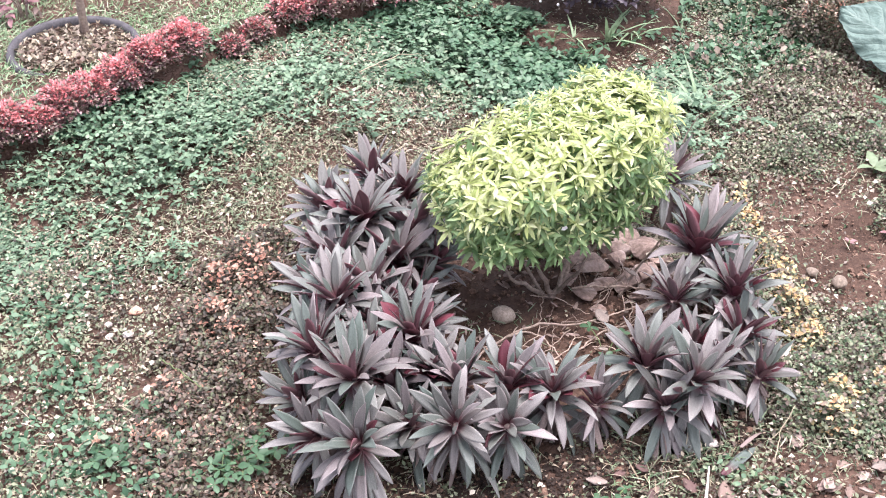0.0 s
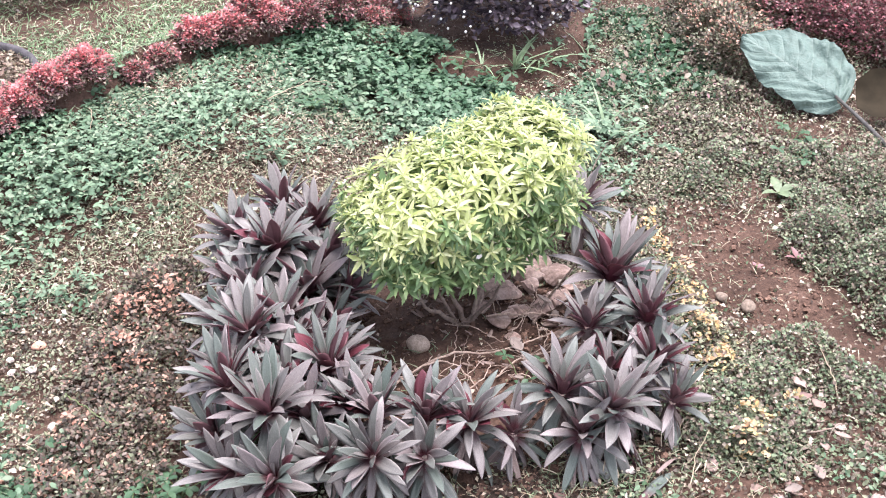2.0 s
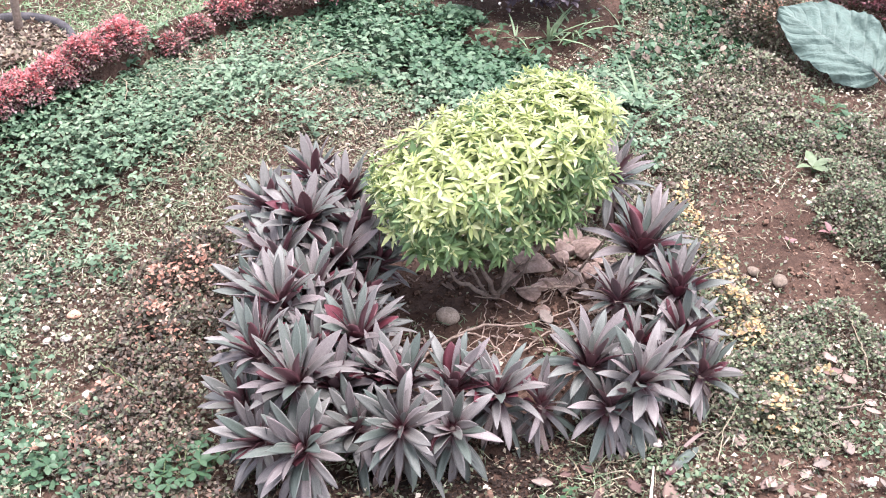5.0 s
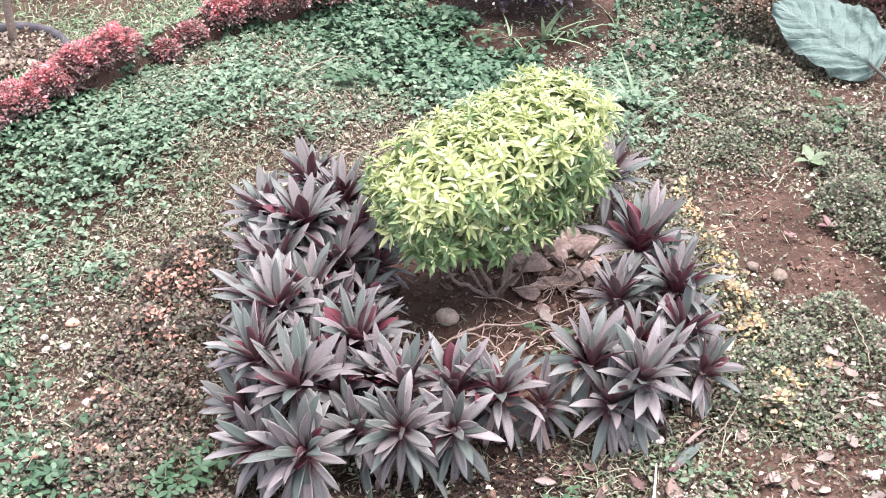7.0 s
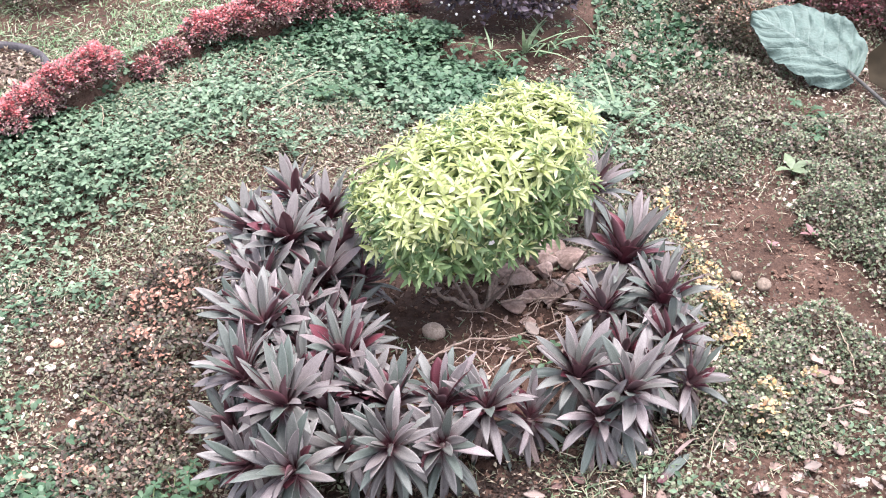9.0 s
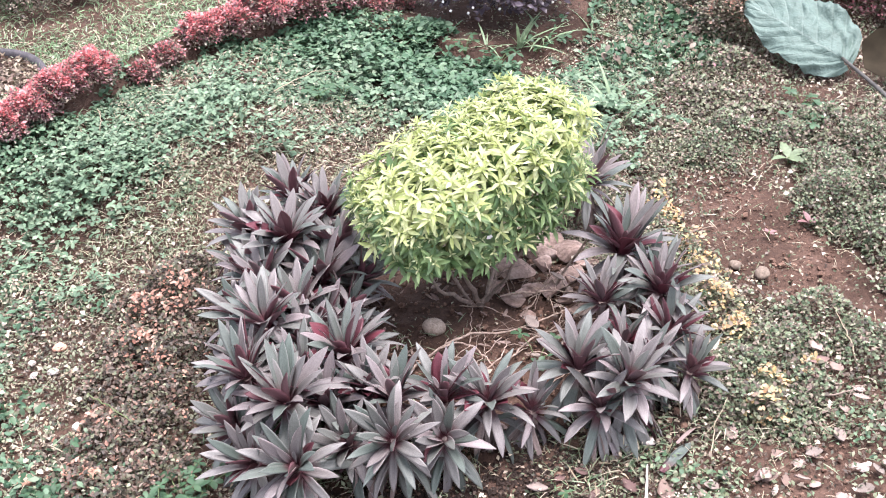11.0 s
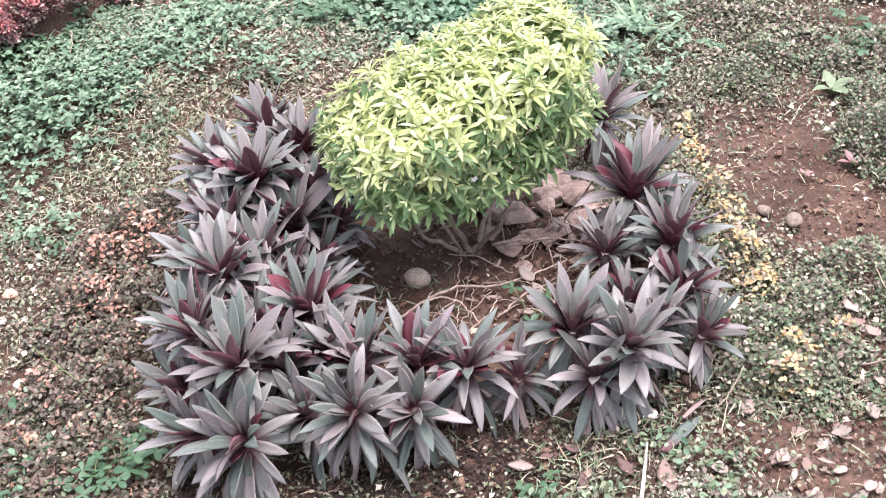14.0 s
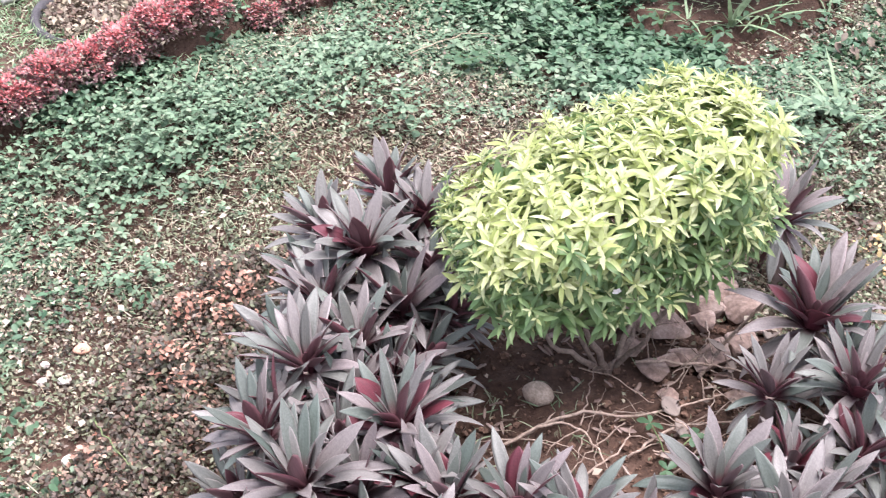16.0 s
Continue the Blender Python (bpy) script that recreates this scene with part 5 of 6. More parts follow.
tufted_patch("dark_clover", "low dark green bushy groundcover of small round leaves",
             [(0.86, 2.07, 0.08, 0.06), (0.84, 1.97, 0.075, 0.055), (0.95, 2.14, 0.09, 0.055), (0.93, 1.96, 0.08, 0.055), (1.05, 2.25, 0.1, 0.045), (1.15, 2.15, 0.1, 0.04), (0.99, 2.02, 0.07, 0.05),
              (1.15, 2.68, 0.1, 0.085), (1.24, 2.56, 0.11, 0.095), (1.29, 2.72, 0.11, 0.09), (1.17, 2.84, 0.085, 0.065), (0.88, 2.93, 0.09, 0.05), (0.97, 3.04, 0.085, 0.06), (1.34, 2.42, 0.12, 0.09), (1.32, 2.2, 0.1, 0.06), (1.1, 3.0, 0.075, 0.06), (1.3, 2.95, 0.09, 0.07), (1.2, 3.08, 0.08, 0.06), (1.38, 2.6, 0.1, 0.08)],
             94, [M_MAT_DARK, M_MAT_OLIVE, M_THICKET, M_MAT, M_FLAKE], [5, 4, 5, 2.5, 0.6], (0.0065, 0.0115), small_oval(0.8), 24000)
tufted_patch("russet_mat", "low mat of dark russet and pinkish leaves",
             [(0.82, 3.0, 0.1, 0.03), (0.95, 3.2, 0.12, 0.04), (1.08, 3.1, 0.12, 0.03), (0.85, 3.3, 0.1, 0.03), (1.2, 3.0, 0.12, 0.035), (1.3, 2.9, 0.1, 0.03), (0.75, 2.78, 0.06, 0.03), (1.0, 3.45, 0.1, 0.05)],
             95, [M_MAT_DARK, M_MAT_OLIVE, M_CRIMSON, M_MAT], [4, 6, 0.5, 4], (0.009, 0.016), OV, 11000)
tufted_patch("mixed_groundcover", "thin green groundcover growing through dead leaves",
             [(0.75, 3.5, 0.13, 0.03), (0.85, 3.75, 0.15, 0.03), (0.78, 4.0, 0.15, 0.03), (0.92, 3.55, 0.1, 0.03)],
             96, [M_SPROUT, M_MAT, M_LUSH], [4, 1.5, 7], (0.016, 0.03), oval(0.66, 0.1, 0.12, True), 6500)
tufted_patch("sparse_weeds", "sparse low green weeds among fallen leaves",
             [(0.5, 1.62, 0.07, 0.03), (0.58, 1.66, 0.06, 0.03), (0.64, 1.57, 0.07, 0.03), (0.75, 1.68, 0.06, 0.03), (0.74, 1.76, 0.05, 0.03), (0.84, 1.56, 0.08, 0.03), (0.95, 1.55, 0.07, 0.03), (0.72, 1.52, 0.08, 0.025),
              (1.05, 1.66, 0.06, 0.03), (0.45, 1.53, 0.08, 0.025), (1.1, 1.9, 0.08, 0.03), (0.8, 1.78, 0.04, 0.03), (0.68, 1.8, 0.05, 0.03), (0.56, 1.5, 0.08, 0.03)],
             97, [M_COVER, M_MAT_OLIVE, M_THICKET, M_SPROUT], [3, 4, 4, 1.5], (0.009, 0.017), oval(0.6, 0.12, 0.12, True), 5000)
tufted_patch("front_groundcover", "patchy green creeping groundcover at the lawn's near edge",
             [(-0.5, 1.72, 0.12, 0.03), (-0.38, 1.66, 0.12, 0.03), (-0.6, 1.85, 0.1, 0.025), (0.08, 1.52, 0.08, 0.02), (0.25, 1.5, 0.08, 0.025), (-0.6, 1.62, 0.12, 0.03), (-0.57, 1.96, 0.05, 0.025),
              (-0.41, 1.84, 0.05, 0.025), (0.36, 1.56, 0.06, 0.03), (-0.45, 1.52, 0.12, 0.03), (-0.76, 2.12, 0.1, 0.03), (-0.7, 1.95, 0.1, 0.03), (-0.68, 2.25, 0.07, 0.025), (-0.52, 2.3, 0.05, 0.02), (-0.74, 1.75, 0.1, 0.03)],
             98, [M_LUSH, M_COVER, M_SPROUT], [5, 2, 2], (0.013, 0.022), oval(0.6, 0.12, 0.12, True), 2500)


# ---- single small plants ----
def seedling(x, y, size, count, seed, material, label, wide=0.55, tall=0.03):
    q = np.random.default_rng(seed)
    plant = new("weed_seedling")
    plant.location = (x, y, float(height(x, y)))
    for k in range(count):
        a = k * 2.4 + q.uniform(-0.3, 0.3)
        reach = tall * q.uniform(0.5, 1.4)
        top = (reach * math.cos(a), reach * math.sin(a), tall * q.uniform(0.5, 1.2))
        bm = bmesh.new()
        tube(bm, smooth_line([(0, 0, -0.004), (top[0] * 0.4, top[1] * 0.4, top[2] * 0.7), top], 5), 0.0011, 5)
        part("stalk", bm, M_GSTEM, plant)
        v, f = strew(oval(wide, 0.12, 0.2, True), np.array([top] * 4, float), turned(a - 1.57 + np.array((0.6, -0.6, 2.4, -2.4)), q.normal(0.1, 0.2, 4), q.normal(0, 0.2, 4)), np.full(4, size) * q.uniform(0.8, 1.2, 4))
        ob = new("leaf", array_mesh("leaf", v, f, [material]))
        ob.parent = plant
    return tagged(plant, label, "weed")


FRESH = "fresh green seedling with round leaflets"
for k, (x, y, s, c, t) in enumerate(((-0.19, 1.7, 0.022, 9, 0.045), (-0.15, 1.73, 0.02, 7, 0.04), (-0.22, 1.66, 0.02, 7, 0.04), (-0.05, 1.9, 0.014, 4, 0.03), (-0.04, 1.74, 0.015, 3, 0.03), (0.49, 1.68, 0.016, 5, 0.03), (0.46, 2.06, 0.018, 4, 0.04),
                                 (0.24, 1.6, 0.013, 5, 0.03), (0.77, 1.6, 0.02, 6, 0.035), (1.0, 1.62, 0.02, 6, 0.035), (-0.46, 1.68, 0.02, 7, 0.035), (1.15, 3.05, 0.022, 6, 0.04), (1.17, 3.2, 0.02, 6, 0.04), (-0.137, 3.115, 0.024, 7, 0.035), (-0.078, 3.174, 0.024, 7, 0.035), (0.24, 3.5, 0.022, 5, 0.04), (0.34, 3.46, 0.022, 5, 0.04), (0.45, 3.56, 0.02, 5, 0.04), (0.122, 3.545, 0.02, 5, 0.04))):
    seedling(x, y, s, c, 700 + k, M_SPROUT, FRESH, 0.6, t)


def broad_weed(x, y, size, material, label, seed):
    q = np.random.default_rng(seed)
    plant = new("broad_leaf_weed")
    plant.location = (x, y, float(height(x, y)))
    for k in range(4):
        a = 0.4 + k * 1.6 + q.uniform(-0.3, 0.3)
        v, f = strew(oval(0.5, 0.15, 0.25), np.array([(0.0, 0, 0.015)]), turned(np.array([a]), np.array([q.uniform(0.4, 0.9)]), np.array([0.1])), np.array([size * q.uniform(0.8, 1.2)]))
        ob = new("leaf", array_mesh("leaf", v, f, [material]))
        ob.parent = plant
    bm = bmesh.new()
    tube(bm, [(0, 0, -0.005), (0, 0, 0.01), (0.001, 0, 0.02)], 0.002, 5)
    part("stalk", bm, M_GSTEM, plant)
    return tagged(plant, label, "weed")


broad_weed(1.086, 2.889, 0.055, M_THICKET, "pale green broad-leaved weed in the mat", 3)
broad_weed(1.22, 3.14, 0.04, M_SPROUT, "green broad-leaved weed in the mat", 4)
broad_weed(0.806, 2.123, 0.045, M_FLAKE, "pale whitish leaves of a small weed", 5)
broad_weed(0.99, 2.56, 0.018, M_CRIMSON, "small red-leaved seedling on soil", 6)
broad_weed(1.09, 2.6, 0.03, M_CRIMSON, "small red-leaved seedling on soil", 7)


def grass_tuft(x, y, tall, count, seed, label, material):
    q = np.random.default_rng(seed)
    tuft = new("grass_tuft")
    tuft.location = (x, y, float(height(x, y)))
    for k in range(count):
        a, lean, size = q.uniform(0, 6.3), q.uniform(0.4, 1.3), tall * q.uniform(0.6, 1.1)
        v, f = strew(strip(0.07, 0.5), np.array([(q.normal(0, 0.006), q.normal(0, 0.006), 0.0)]), turned(np.array([a]), np.array([lean]), np.array([0.0])), np.array([size]))
        ob = new("blade", array_mesh("blade", v, f, [material]))
        ob.parent = tuft
    return tagged(tuft, label, "grass")


for k, (x, y, t, c) in enumerate(((0.4, 3.54, 0.14, 12), (0.47, 3.6, 0.12, 10), (0.3, 3.5, 0.09, 8), (0.66, 3.2, 0.15, 12), (0.68, 3.1, 0.11, 9), (-0.06, 3.534, 0.1, 8), (0.056, 3.554, 0.09, 7), (0.62, 3.72, 0.1, 9), (-0.755, 2.927, 0.08, 8), (-1.047, 3.186, 0.1, 9), (-0.52, 3.386, 0.08, 8), (-0.82, 3.413, 0.1, 9))):
    grass_tuft(x, y, t, c, 800 + k, "tuft of long green grass blades", M_GRASS)


# ---- hedges and shrubs behind ----
def bushy_shrub(name, label, seed, rad, tall, mats, leaf_size, leaves, template, tip_share=0.5, category="shrub", group=""):
    """A round shrub: woody stems and a crown of many leaves; the last material grows on the crown's top."""
    q = np.random.default_rng(seed)
    thing = new(name)
    for k in range(5):
        a = k * 1.26 + q.uniform(-0.3, 0.3)
        bm = bmesh.new()
        tube(bm, smooth_line([(0.01 * math.cos(a), 0.01 * math.sin(a), -0.015), (rad * 0.25 * math.cos(a), rad * 0.25 * math.sin(a), tall * 0.4), (rad * 0.6 * math.cos(a), rad * 0.6 * math.sin(a), tall * 0.8)], 6), [0.004, 0.004, 0.003, 0.003, 0.002, 0.0015], 5)
        part("stem", bm, M_BARK, thing)
    d = q.normal(0, 1, (leaves, 3))
    d /= np.linalg.norm(d, axis=1)[:, None]
    d[:, 2] = np.where(d[:, 2] < -0.35, -d[:, 2], d[:, 2])
    shell = 1 - 0.5 * q.uniform(0, 1, leaves) ** 2.2
    clump = np.sin(5 * d[:, 0] + seed) * np.cos(6 * d[:, 1] + 2 * seed)
    lump = 1 + 0.2 * clump + 0.1 * np.sin(11 * d[:, 2] + 9 * d[:, 0]) + np.where(q.uniform(0, 1, leaves) < 0.06, q.uniform(0, 0.3, leaves), 0)
    k = (shell * lump)[:, None]
    p = d * k * np.array([rad, rad, tall * 0.6]) + np.array([0, 0, tall * 0.48])
    p[:, 2] = np.maximum(p[:, 2], 0.004)
    top = (d[:, 2] + 0.45 * clump + q.normal(0, 0.3, leaves) > 0.42) & (shell > 0.8) & (q.uniform(0, 1, leaves) < 0.4 + tip_share)
    slot = np.where(top, len(mats) - 1, q.integers(0, max(1, len(mats) - 1), leaves))
    yaw = np.arctan2(d[:, 1], d[:, 0]) - math.pi / 2 + q.normal(0, 0.8, leaves)
    tilt = 0.5 * d[:, 2] + 0.25 + q.normal(0, 0.4, leaves)
    size = q.uniform(*leaf_size, leaves)
    pieces = []
    for s in range(len(mats)):
        m = slot == s
        if m.any():
            pieces.append((*strew(template, p[m], turned(yaw[m], tilt[m], q.normal(0, 0.5, int(m.sum()))), size[m]), s))
    v, f, i = joined(pieces)
    ob = new("crown", array_mesh("crown", v, f, mats, i))
    ob.parent = thing
    return tagged(thing, label, category, group)


RED_L = "low clipped hedge shrub with coral-red tips and crimson leaves"
red_a = bushy_shrub("red_hedge_shrub", RED_L, 901, 0.062, 0.074, [M_CRIMSON, M_CRIMSON, M_MAT, M_FLAKE, M_CRIMSON, M_RED], (0.007, 0.013), 3600, small_oval(0.6), 0.4, "hedge", "red hedge along the bank")
red_b = bushy_shrub("red_hedge_shrub", RED_L, 902, 0.064, 0.078, [M_CRIMSON, M_CRIMSON, M_MAT, M_CRIMSON, M_MAT, M_RED], (0.007, 0.013), 3900, small_oval(0.6), 0.3, "hedge", "red hedge along the bank")
red_c = bushy_shrub("red_hedge_shrub", RED_L, 903, 0.044, 0.045, [M_CRIMSON, M_MAT, M_RED], (0.007, 0.013), 2000, small_oval(0.6), 0.0, "hedge", "red hedge along the bank")
red_d = bushy_shrub("red_hedge_shrub", "low hedge shrub with brown leaves and few coral tips", 904, 0.064, 0.076, [M_CRIMSON, M_MAT, M_MAT_DARK, M_WINE, M_RED], (0.007, 0.013), 3600, small_oval(0.6), -0.22, "hedge", "red hedge along the bank")
ROW = [(-1.182, 2.524, 1, 0), (-1.116, 2.595, 0, 70), (-1.072, 2.656, 1, 40), (-1.011, 2.71, 0, 10), (-0.966, 2.782, 1, 90), (-0.907, 2.843, 0, 200), (-0.848, 2.908, 0, 310), (-0.791, 2.967, 1, 20), (-0.722, 3.036, 0, 130), (-0.624, 3.142, 2, 10), (-0.577, 3.229, 2, 100),
       (-0.494, 3.335, 0, 60), (-0.412, 3.39, 1, 250), (-0.324, 3.456, 0, 300), (-0.233, 3.532, 1, 170), (-0.143, 3.621, 0, 80), (-0.051, 3.69, 2, 15), (-0.366, 3.471, 1, 40), (-0.077, 3.774, 1, 200), (-0.025, 3.906, 0, 30), (0.01, 3.817, 2, 80), (-0.042, 3.707, 2, 150), (-0.233, 3.616, 0, 210), (-0.127, 3.73, 1, 120)]
first = {}
for k, (x, y, kind, turn) in enumerate(ROW):
    kind = 3 if x > -0.25 and kind < 2 else kind
    src = (red_a, red_b, red_c, red_d)[kind]
    m = pose(x, y, float(height(x, y)) - 0.005, 0, 0, turn)
    if kind in first:
        copy_thing(src, m)
    else:
        first[kind] = True
        src.matrix_basis = m

# dark purple shrub with white button flowers
purple = bushy_shrub("purple_shrub", "dark purple-leaved shrub dotted with white button flowers", 911, 0.25, 0.3, [M_PURPLE], (0.016, 0.03), 7600, oval(0.6, 0.12, 0.2), 0)
purple.matrix_basis = pose(0.315, 3.83, float(height(0.35, 3.8)) - 0.01, 0, 0, 0)
q = np.random.default_rng(912)
bm = bmesh.new()
bmesh.ops.create_icosphere(bm, subdivisions=2, radius=0.0042)
for v in bm.verts:
    v.co *= 1 + 0.25 * noise.noise(v.co * 900)
button = bpy.data.meshes.new("flower")
bm.to_mesh(button)
bm.free()
button.materials.append(M_WHITE)
for k in range(260):
    a, e = q.uniform(0, 2 * math.pi), q.uniform(-0.35, 1.3)
    ob = new("flower", button)
    ob.parent = purple
    ob.location = (0.268 * math.cos(a) * math.cos(e), 0.268 * math.sin(a) * math.cos(e), 0.144 + 0.195 * math.sin(e))
    tagged(ob, "white button flower")

# russet and red shrubs by the broad leaf
RUSSET_L = "low shrub with dark russet and tan leaves"
russet = bushy_shrub("russet_shrub", RUSSET_L, 921, 0.13, 0.13, [M_MAT_DARK, M_MAT, M_MAT_OLIVE, M_MAT_DARK, M_ORANGE], (0.009, 0.016), 4200, small_oval(0.6), -0.15, "shrub", "russet shrubs")
for k, (x, y, t) in enumerate(((1.03, 3.85, 0), (1.12, 4.0, 60), (1.01, 4.08, 120), (1.15, 4.2, 200), (1.08, 3.7, 280), (1.24, 4.4, 30))):
    m = pose(x, y, float(height(x, y)) - 0.005, 0, 0, t)
    if k:
        copy_thing(russet, m)
    else:
        russet.matrix_basis = m
wine = bushy_shrub("crimson_shrub", "rounded shrub with dark crimson and pink leaves", 931, 0.17, 0.2, [M_WINE, M_WINE, M_CRIMSON, M_MAT_DARK, M_RED], (0.009, 0.015), 5600, small_oval(0.6), -0.3, "shrub", "crimson shrubs")
for k, (x, y, t) in enumerate(((1.32, 3.98, 0), (1.5, 3.86, 70), (1.42, 4.2, 140), (1.66, 3.76, 210), (1.62, 4.05, 10), (1.24, 4.25, 80))):
    m = pose(x, y, float(height(x, y)) - 0.005, 0, 0, t)
    if k:
        copy_thing(wine, m)
    else:
        wine.matrix_basis = m
brown = bushy_shrub("brown_shrub", "low shrub with brown and pinkish leaves", 941, 0.16, 0.16, [M_MAT, M_MAT_DARK, M_ORANGE], (0.011, 0.019), 2600, small_oval(0.6), -0.3, "shrub", "brown shrubs on the terrace")
for k, (x, y, t) in enumerate(((-1.33, 4.23, 0), (-1.18, 4.4, 90), (-1.5, 4.36, 200), (-1.68, 4.12, 20))):
    m = pose(x, y, float(height(x, y)) - 0.005, 0, 0, t)
    if k:
        copy_thing(brown, m)
    else:
        brown.matrix_basis = m
redleaf = bushy_shrub("red_leaf_plant", "small plant with dark red leaves", 951, 0.06, 0.13, [M_CRIMSON], (0.03, 0.05), 60, oval(0.45, 0.15, 0.3), 0)
redleaf.matrix_basis = pose(-1.592, 3.819, float(height(-1.592, 3.819)) - 0.005)


# ---- tyre ring with a sapling ----
def tyre_ring(x, y, radius):
    bm = bmesh.new()
    section = ((0.0, -0.02), (-0.008, 0.0), (-0.010, 0.03), (-0.006, 0.046), (0.004, 0.05), (0.014, 0.046), (0.019, 0.03), (0.017, 0.0), (0.012, -0.02))
    rings = []
    for k in range(48):
        a = k / 48 * 2 * math.pi
        rr = radius * (1 + 0.03 * math.sin(2 * a + 0.5))
        tread = 0.002 * (k % 2)
        rings.append([bm.verts.new(((rr + u + (tread if u > 0.02 else 0)) * math.cos(a), (rr + u) * math.sin(a), w)) for u, w in section])
    for k in range(48):
        a, b = rings[k], rings[(k + 1) % 48]
        for j in range(len(section) - 1):
            f = bm.faces.new((a[j], b[j], b[j + 1], a[j + 1]))
            f.smooth = True
    me = bpy.data.meshes.new("tyre_ring")
    bm.to_mesh(me)
    bm.free()
    me.materials.append(M_RUBBER)
    ob = new("tyre_ring", me)
    ob.location = (x, y, float(height(x, y)) - 0.026)
    ob.rotation_euler = (radians(6), radians(4), 0)
    return tagged(ob, "weathered black rubber tyre half sunk as a planting ring", "tyre")


tyre_ring(-1.311, 3.577, 0.19)
for k, (x, y, size) in enumerate(((-1.64, 3.6, 0.055), (-1.78, 3.8, 0.07))):
    settle_pebble("concrete_lump", x, y, size, M_CONCRETE, 140 + k, "pale grey broken lump of concrete on the grass", "concrete", 0.7, 0.3, 9, 0.15, 30 + 80 * k, "concrete lumps by the tyre")
sapling = new("sapling")
sapling.location = (-1.314, 3.679, float(height(-1.314, 3.679)))
bm = bmesh.new()
tube(bm, smooth_line([(0, 0, -0.02), (0.004, 0.004, 0.3), (-0.006, 0.01, 0.65), (0.01, 0.0, 1.0)], 12), [0.016, 0.014, 0.013, 0.013, 0.012, 0.012, 0.011, 0.01, 0.009, 0.008, 0.007, 0.005], 8)
part("trunk", bm, M_BARK, sapling)
for k, (z, a) in enumerate(((0.7, 0.5), (0.82, 2.6), (0.92, 4.4))):
    bm = bmesh.new()
    d = Vector((math.cos(a), math.sin(a), 0.8)) * 0.14
    tube(bm, [(0, 0.004, z), tuple(Vector((0, 0.004, z)) + d * 0.5), tuple(Vector((0, 0.004, z + 0.02)) + d)], [0.006, 0.005, 0.002], 6)
    part("limb", bm, M_BARK, sapling)
tagged(sapling, "thin grey-barked sapling trunk growing inside the tyre ring", "tree")


# ---- broad grey-green leaf on a long stalk ----
def broad_blade(length, width, seed, crumple=0.012):
    """A heart-shaped blade along +y with a midrib fold, quilted veins and thickness."""
    bm = bmesh.new()
    n, c = 64, 33
    grid = []
    uv = bm.loops.layers.uv.new("UVMap")
    for i in range(n):
        s = i / (n - 1)
        hw = width / 2 * (math.sin(math.pi * min(1, (s * 0.93 + 0.07)) ** 0.8) ** 0.62 if s < 0.999 else 0.0)
        hw = max(hw * min(1.0, 0.1 + (s / 0.1) ** 0.5), 0.004 * (1 - s) + 0.001)
        row = []
        for j in range(c):
            u = -1 + 2 * j / (c - 1)
            back = -0.08 * length * (1 - s) ** 5 * abs(u) ** 1.5
            vein = 0.0016 * math.sin(44 * (s - 0.3 * abs(u)) + 1.5 * noise.noise((u * 1.5, s * 3, seed)))
            narrow = 0.7 if u < 0 else 1.05
            z = -0.05 * width * abs(u) ** 1.5 + vein * (1 - abs(u) ** 3) * min(1, 4 * abs(u)) + crumple * noise.noise((u * 2.2, s * 4.5, seed)) + 1.5 * crumple * min(1, 0.2 + 1.6 * abs(u) * (1.1 - s)) * noise.noise((u * 3 + s * 5, s * 17 - abs(u) * 6, seed + 2)) + 0.02 * width * math.sin(17 * s + 2.5 * (u > 0)) * abs(u) ** 4 + 0.008 * math.sin(14 * s + 3 * u) * abs(u) ** 3 - 0.12 * length * (s - 0.45) ** 2
            row.append((u * hw * narrow + 0.004 * noise.noise((s * 12, u * 3, seed + 5)), s * length + back, z))
        grid.append(row)
    for low in (0, 1):
        vs = [[bm.verts.new((x, y, z - 0.0022 * low)) for x, y, z in row] for row in grid]
        for i in range(n - 1):
            for j in range(c - 1):
                f = [vs[i][j], vs[i][j + 1], vs[i + 1][j + 1], vs[i + 1][j]]
                fc = bm.faces.new(f[::-1] if low else f)
                fc.smooth = True
                st = [((j + b) / (c - 1), (i + a) / (n - 1)) for a, b in ((0, 0), (0, 1), (1, 1), (1, 0))]
                for l, q_ in zip(fc.loops, st[::-1] if low else st):
                    l[uv].uv = q_
    return bm


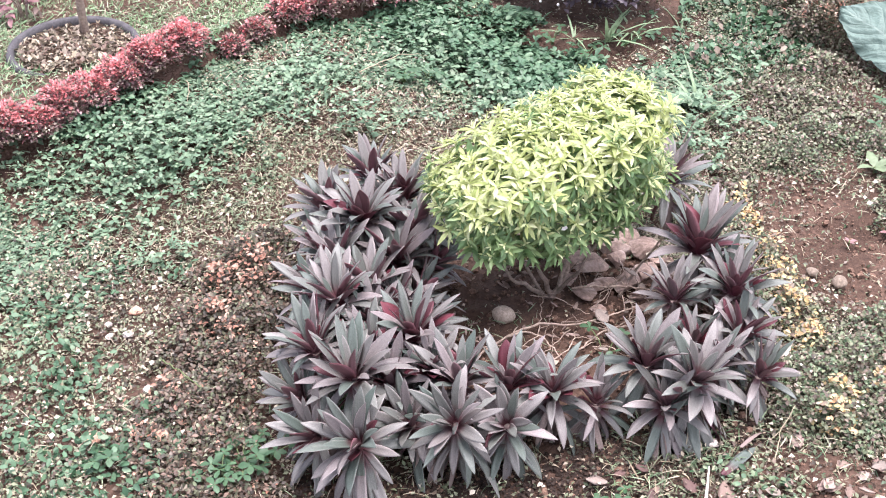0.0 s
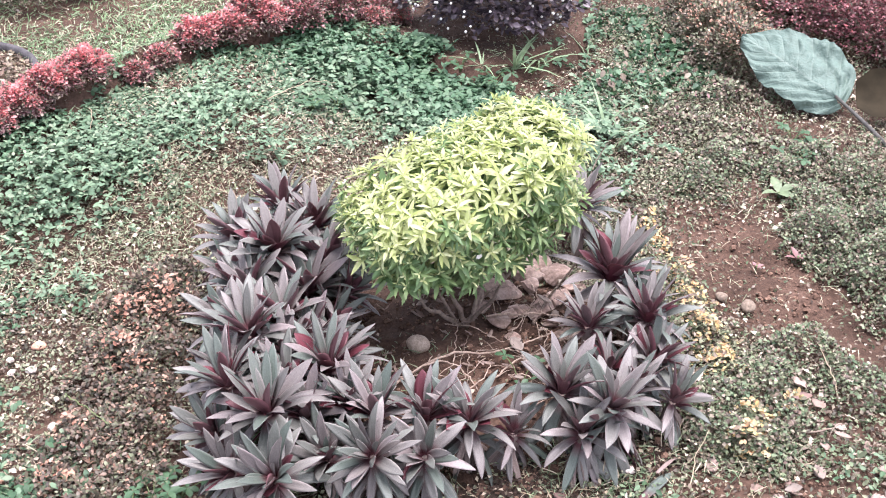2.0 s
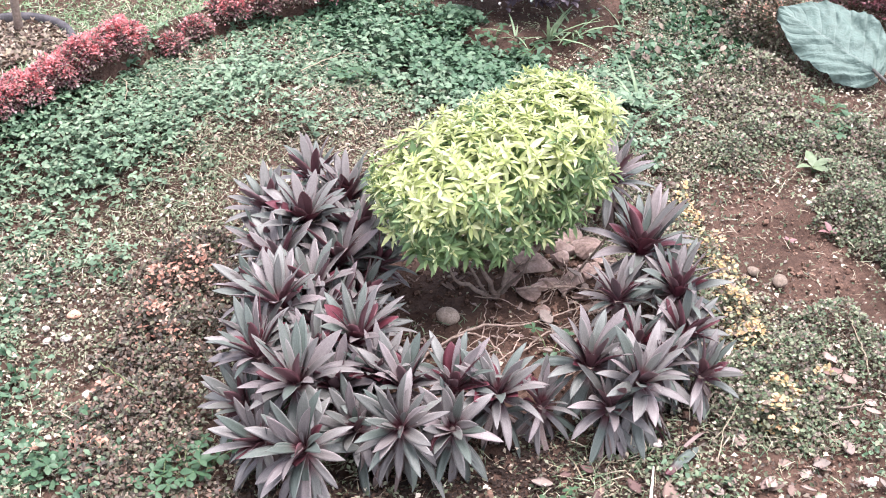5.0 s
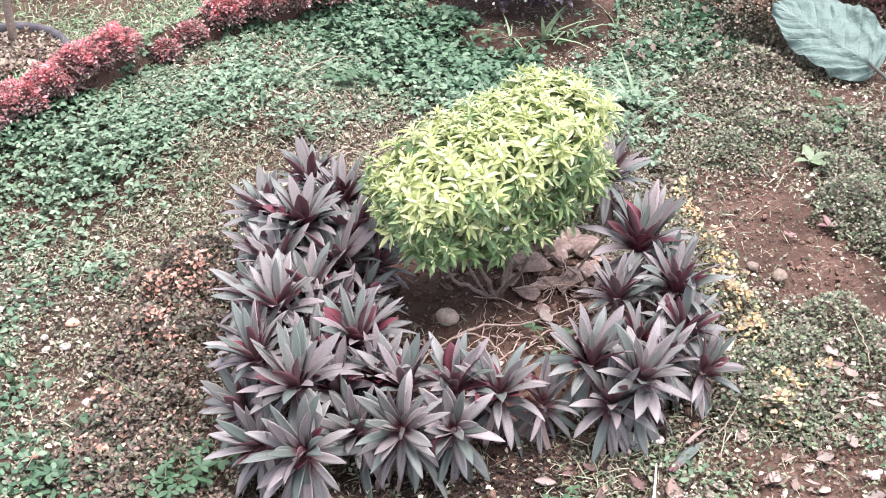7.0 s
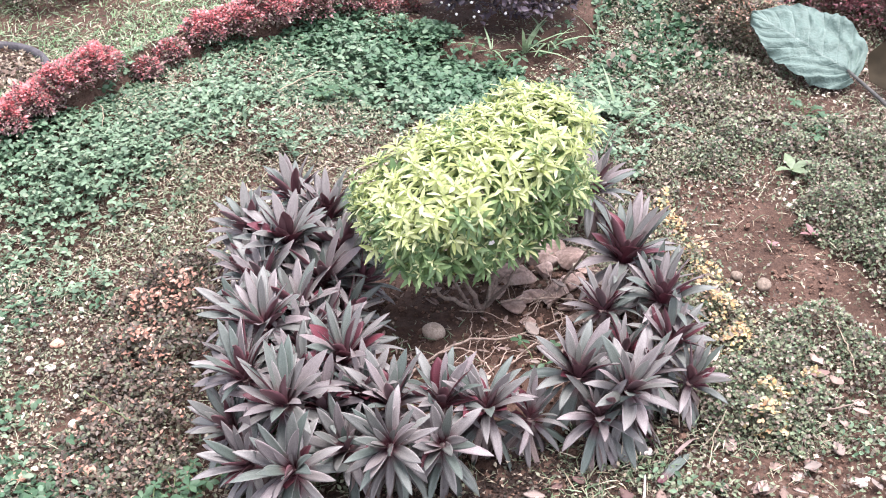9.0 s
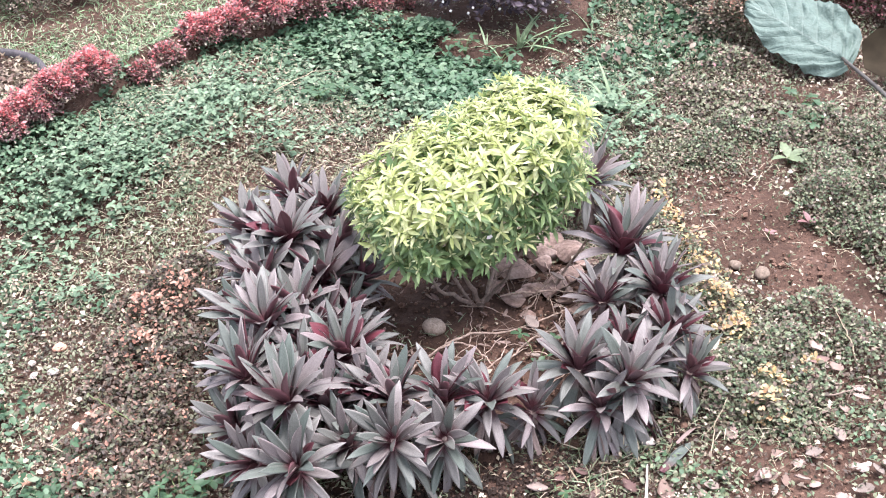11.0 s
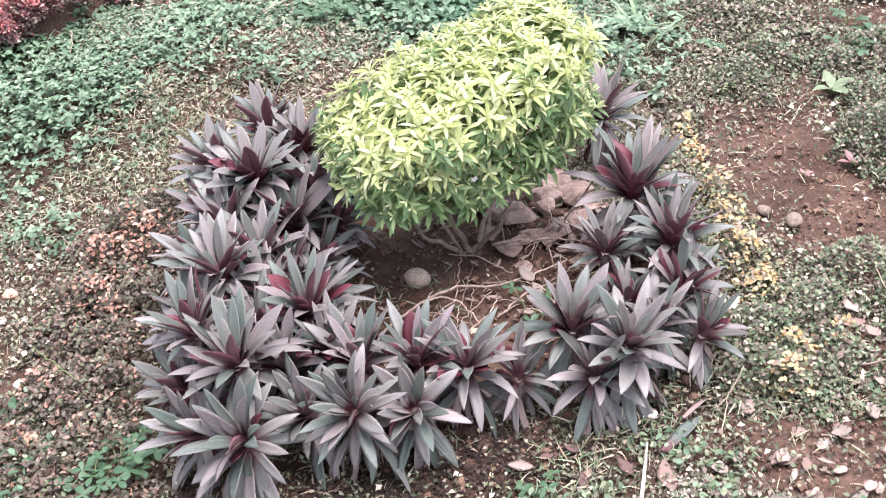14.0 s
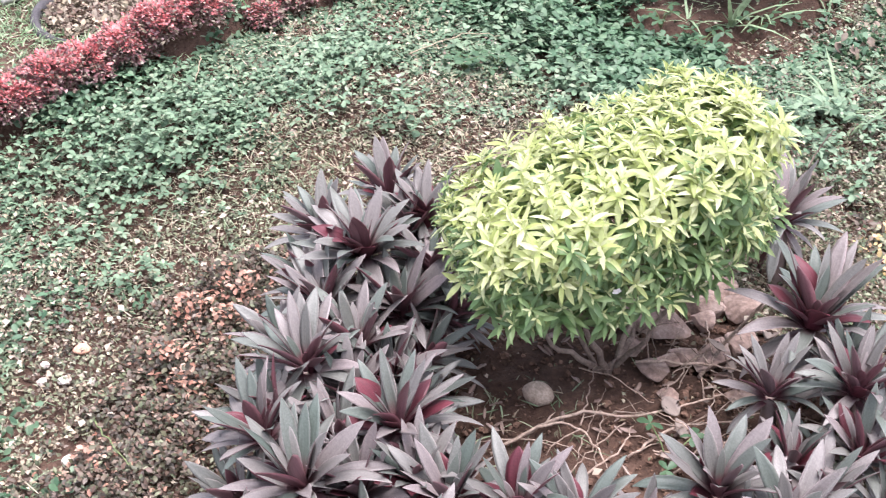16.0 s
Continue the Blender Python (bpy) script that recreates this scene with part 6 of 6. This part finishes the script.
def blunt_blade(length, width, seed):
    """A long withered blade with a squared-off end, cupped along its length, with an upper and an under skin."""
    bm = bmesh.new()
    n, c = 18, 9
    rows = []
    for i in range(n):
        s = i / (n - 1)
        hw = width / 2 * min(1.0, 0.25 + 2.2 * s) * min(1.0, 0.55 + 3.6 * (1 - s))
        rows.append([(-hw + 2 * hw * j / (c - 1), s * length, 0.25 * hw * (2 * j / (c - 1) - 1) ** 2 + 0.006 * noise.noise((j * 0.5, s * 4, seed))) for j in range(c)])
    for low in (0, 1):
        vs = [[bm.verts.new((x, y, z - 0.003 * low)) for x, y, z in row] for row in rows]
        for i in range(n - 1):
            for j in range(c - 1):
                f = [vs[i][j], vs[i][j + 1], vs[i + 1][j + 1], vs[i + 1][j]]
                bm.faces.new(f[::-1] if low else f).smooth = True
    return bm


ear = new("broad_leaf_plant")
ear_foot = Vector((1.5, 2.75, float(height(1.5, 2.75))))
ear.location = ear_foot
tagged(ear, "plant with one broad grey-green leaf and one withered brown leaf", "plant")
joint = Vector((1.3, 3.345, 0.125))
bm = bmesh.new()
tube(bm, smooth_line([(0, 0, -0.02), tuple((joint - ear_foot) * 0.5 + Vector((0, 0, 0.02))), tuple(joint - ear_foot)], 10), [0.0085, 0.008, 0.0075, 0.007, 0.007, 0.0065, 0.006, 0.0055, 0.005, 0.0045], 8)
part("stalk", bm, M_STALK, ear, "long grey-green stalk")


def aim(at, tip, normal):
    """A turn with +y towards tip and +z near the normal."""
    y = (Vector(tip) - Vector(at)).normalized()
    x = y.cross(Vector(normal)).normalized()
    z = x.cross(y)
    return Matrix.Translation(at) @ Matrix((x, y, z)).transposed().to_4x4()


blade = part("blade", broad_blade(0.345, 0.255, 3, 0.012), M_BIG, ear, "broad quilted grey-green leaf blade")
blade.matrix_local = Matrix.Translation(-ear_foot) @ aim(joint, (1.055, 3.575, 0.215), (-0.1, -0.6, 0.8))
bm = bmesh.new()
tube(bm, [(0.0, 0.0, -0.026), (0.0, 0.12, -0.006), (0.0, 0.24, -0.008)], [0.004, 0.003, 0.0015], 6)
rib = part("midrib", bm, M_STALK, blade)
withered = part("withered_blade", blunt_blade(0.34, 0.14, 9), M_BIG_DEAD, ear, "withered brown leaf blade hanging down")
withered.matrix_local = Matrix.Translation(-ear_foot) @ aim((1.69, 3.32, 0.165), (1.35, 3.335, 0.135), (-0.05, -0.75, 0.66))
bm = bmesh.new()
tube(bm, smooth_line([(0.01, 0.0, -0.02), (0.12, 0.25, 0.1), tuple(Vector((1.69, 3.33, 0.17)) - ear_foot)], 8), [0.009, 0.009, 0.008, 0.008, 0.007, 0.007, 0.006, 0.005], 7)
part("stalk", bm, M_STALK, ear)
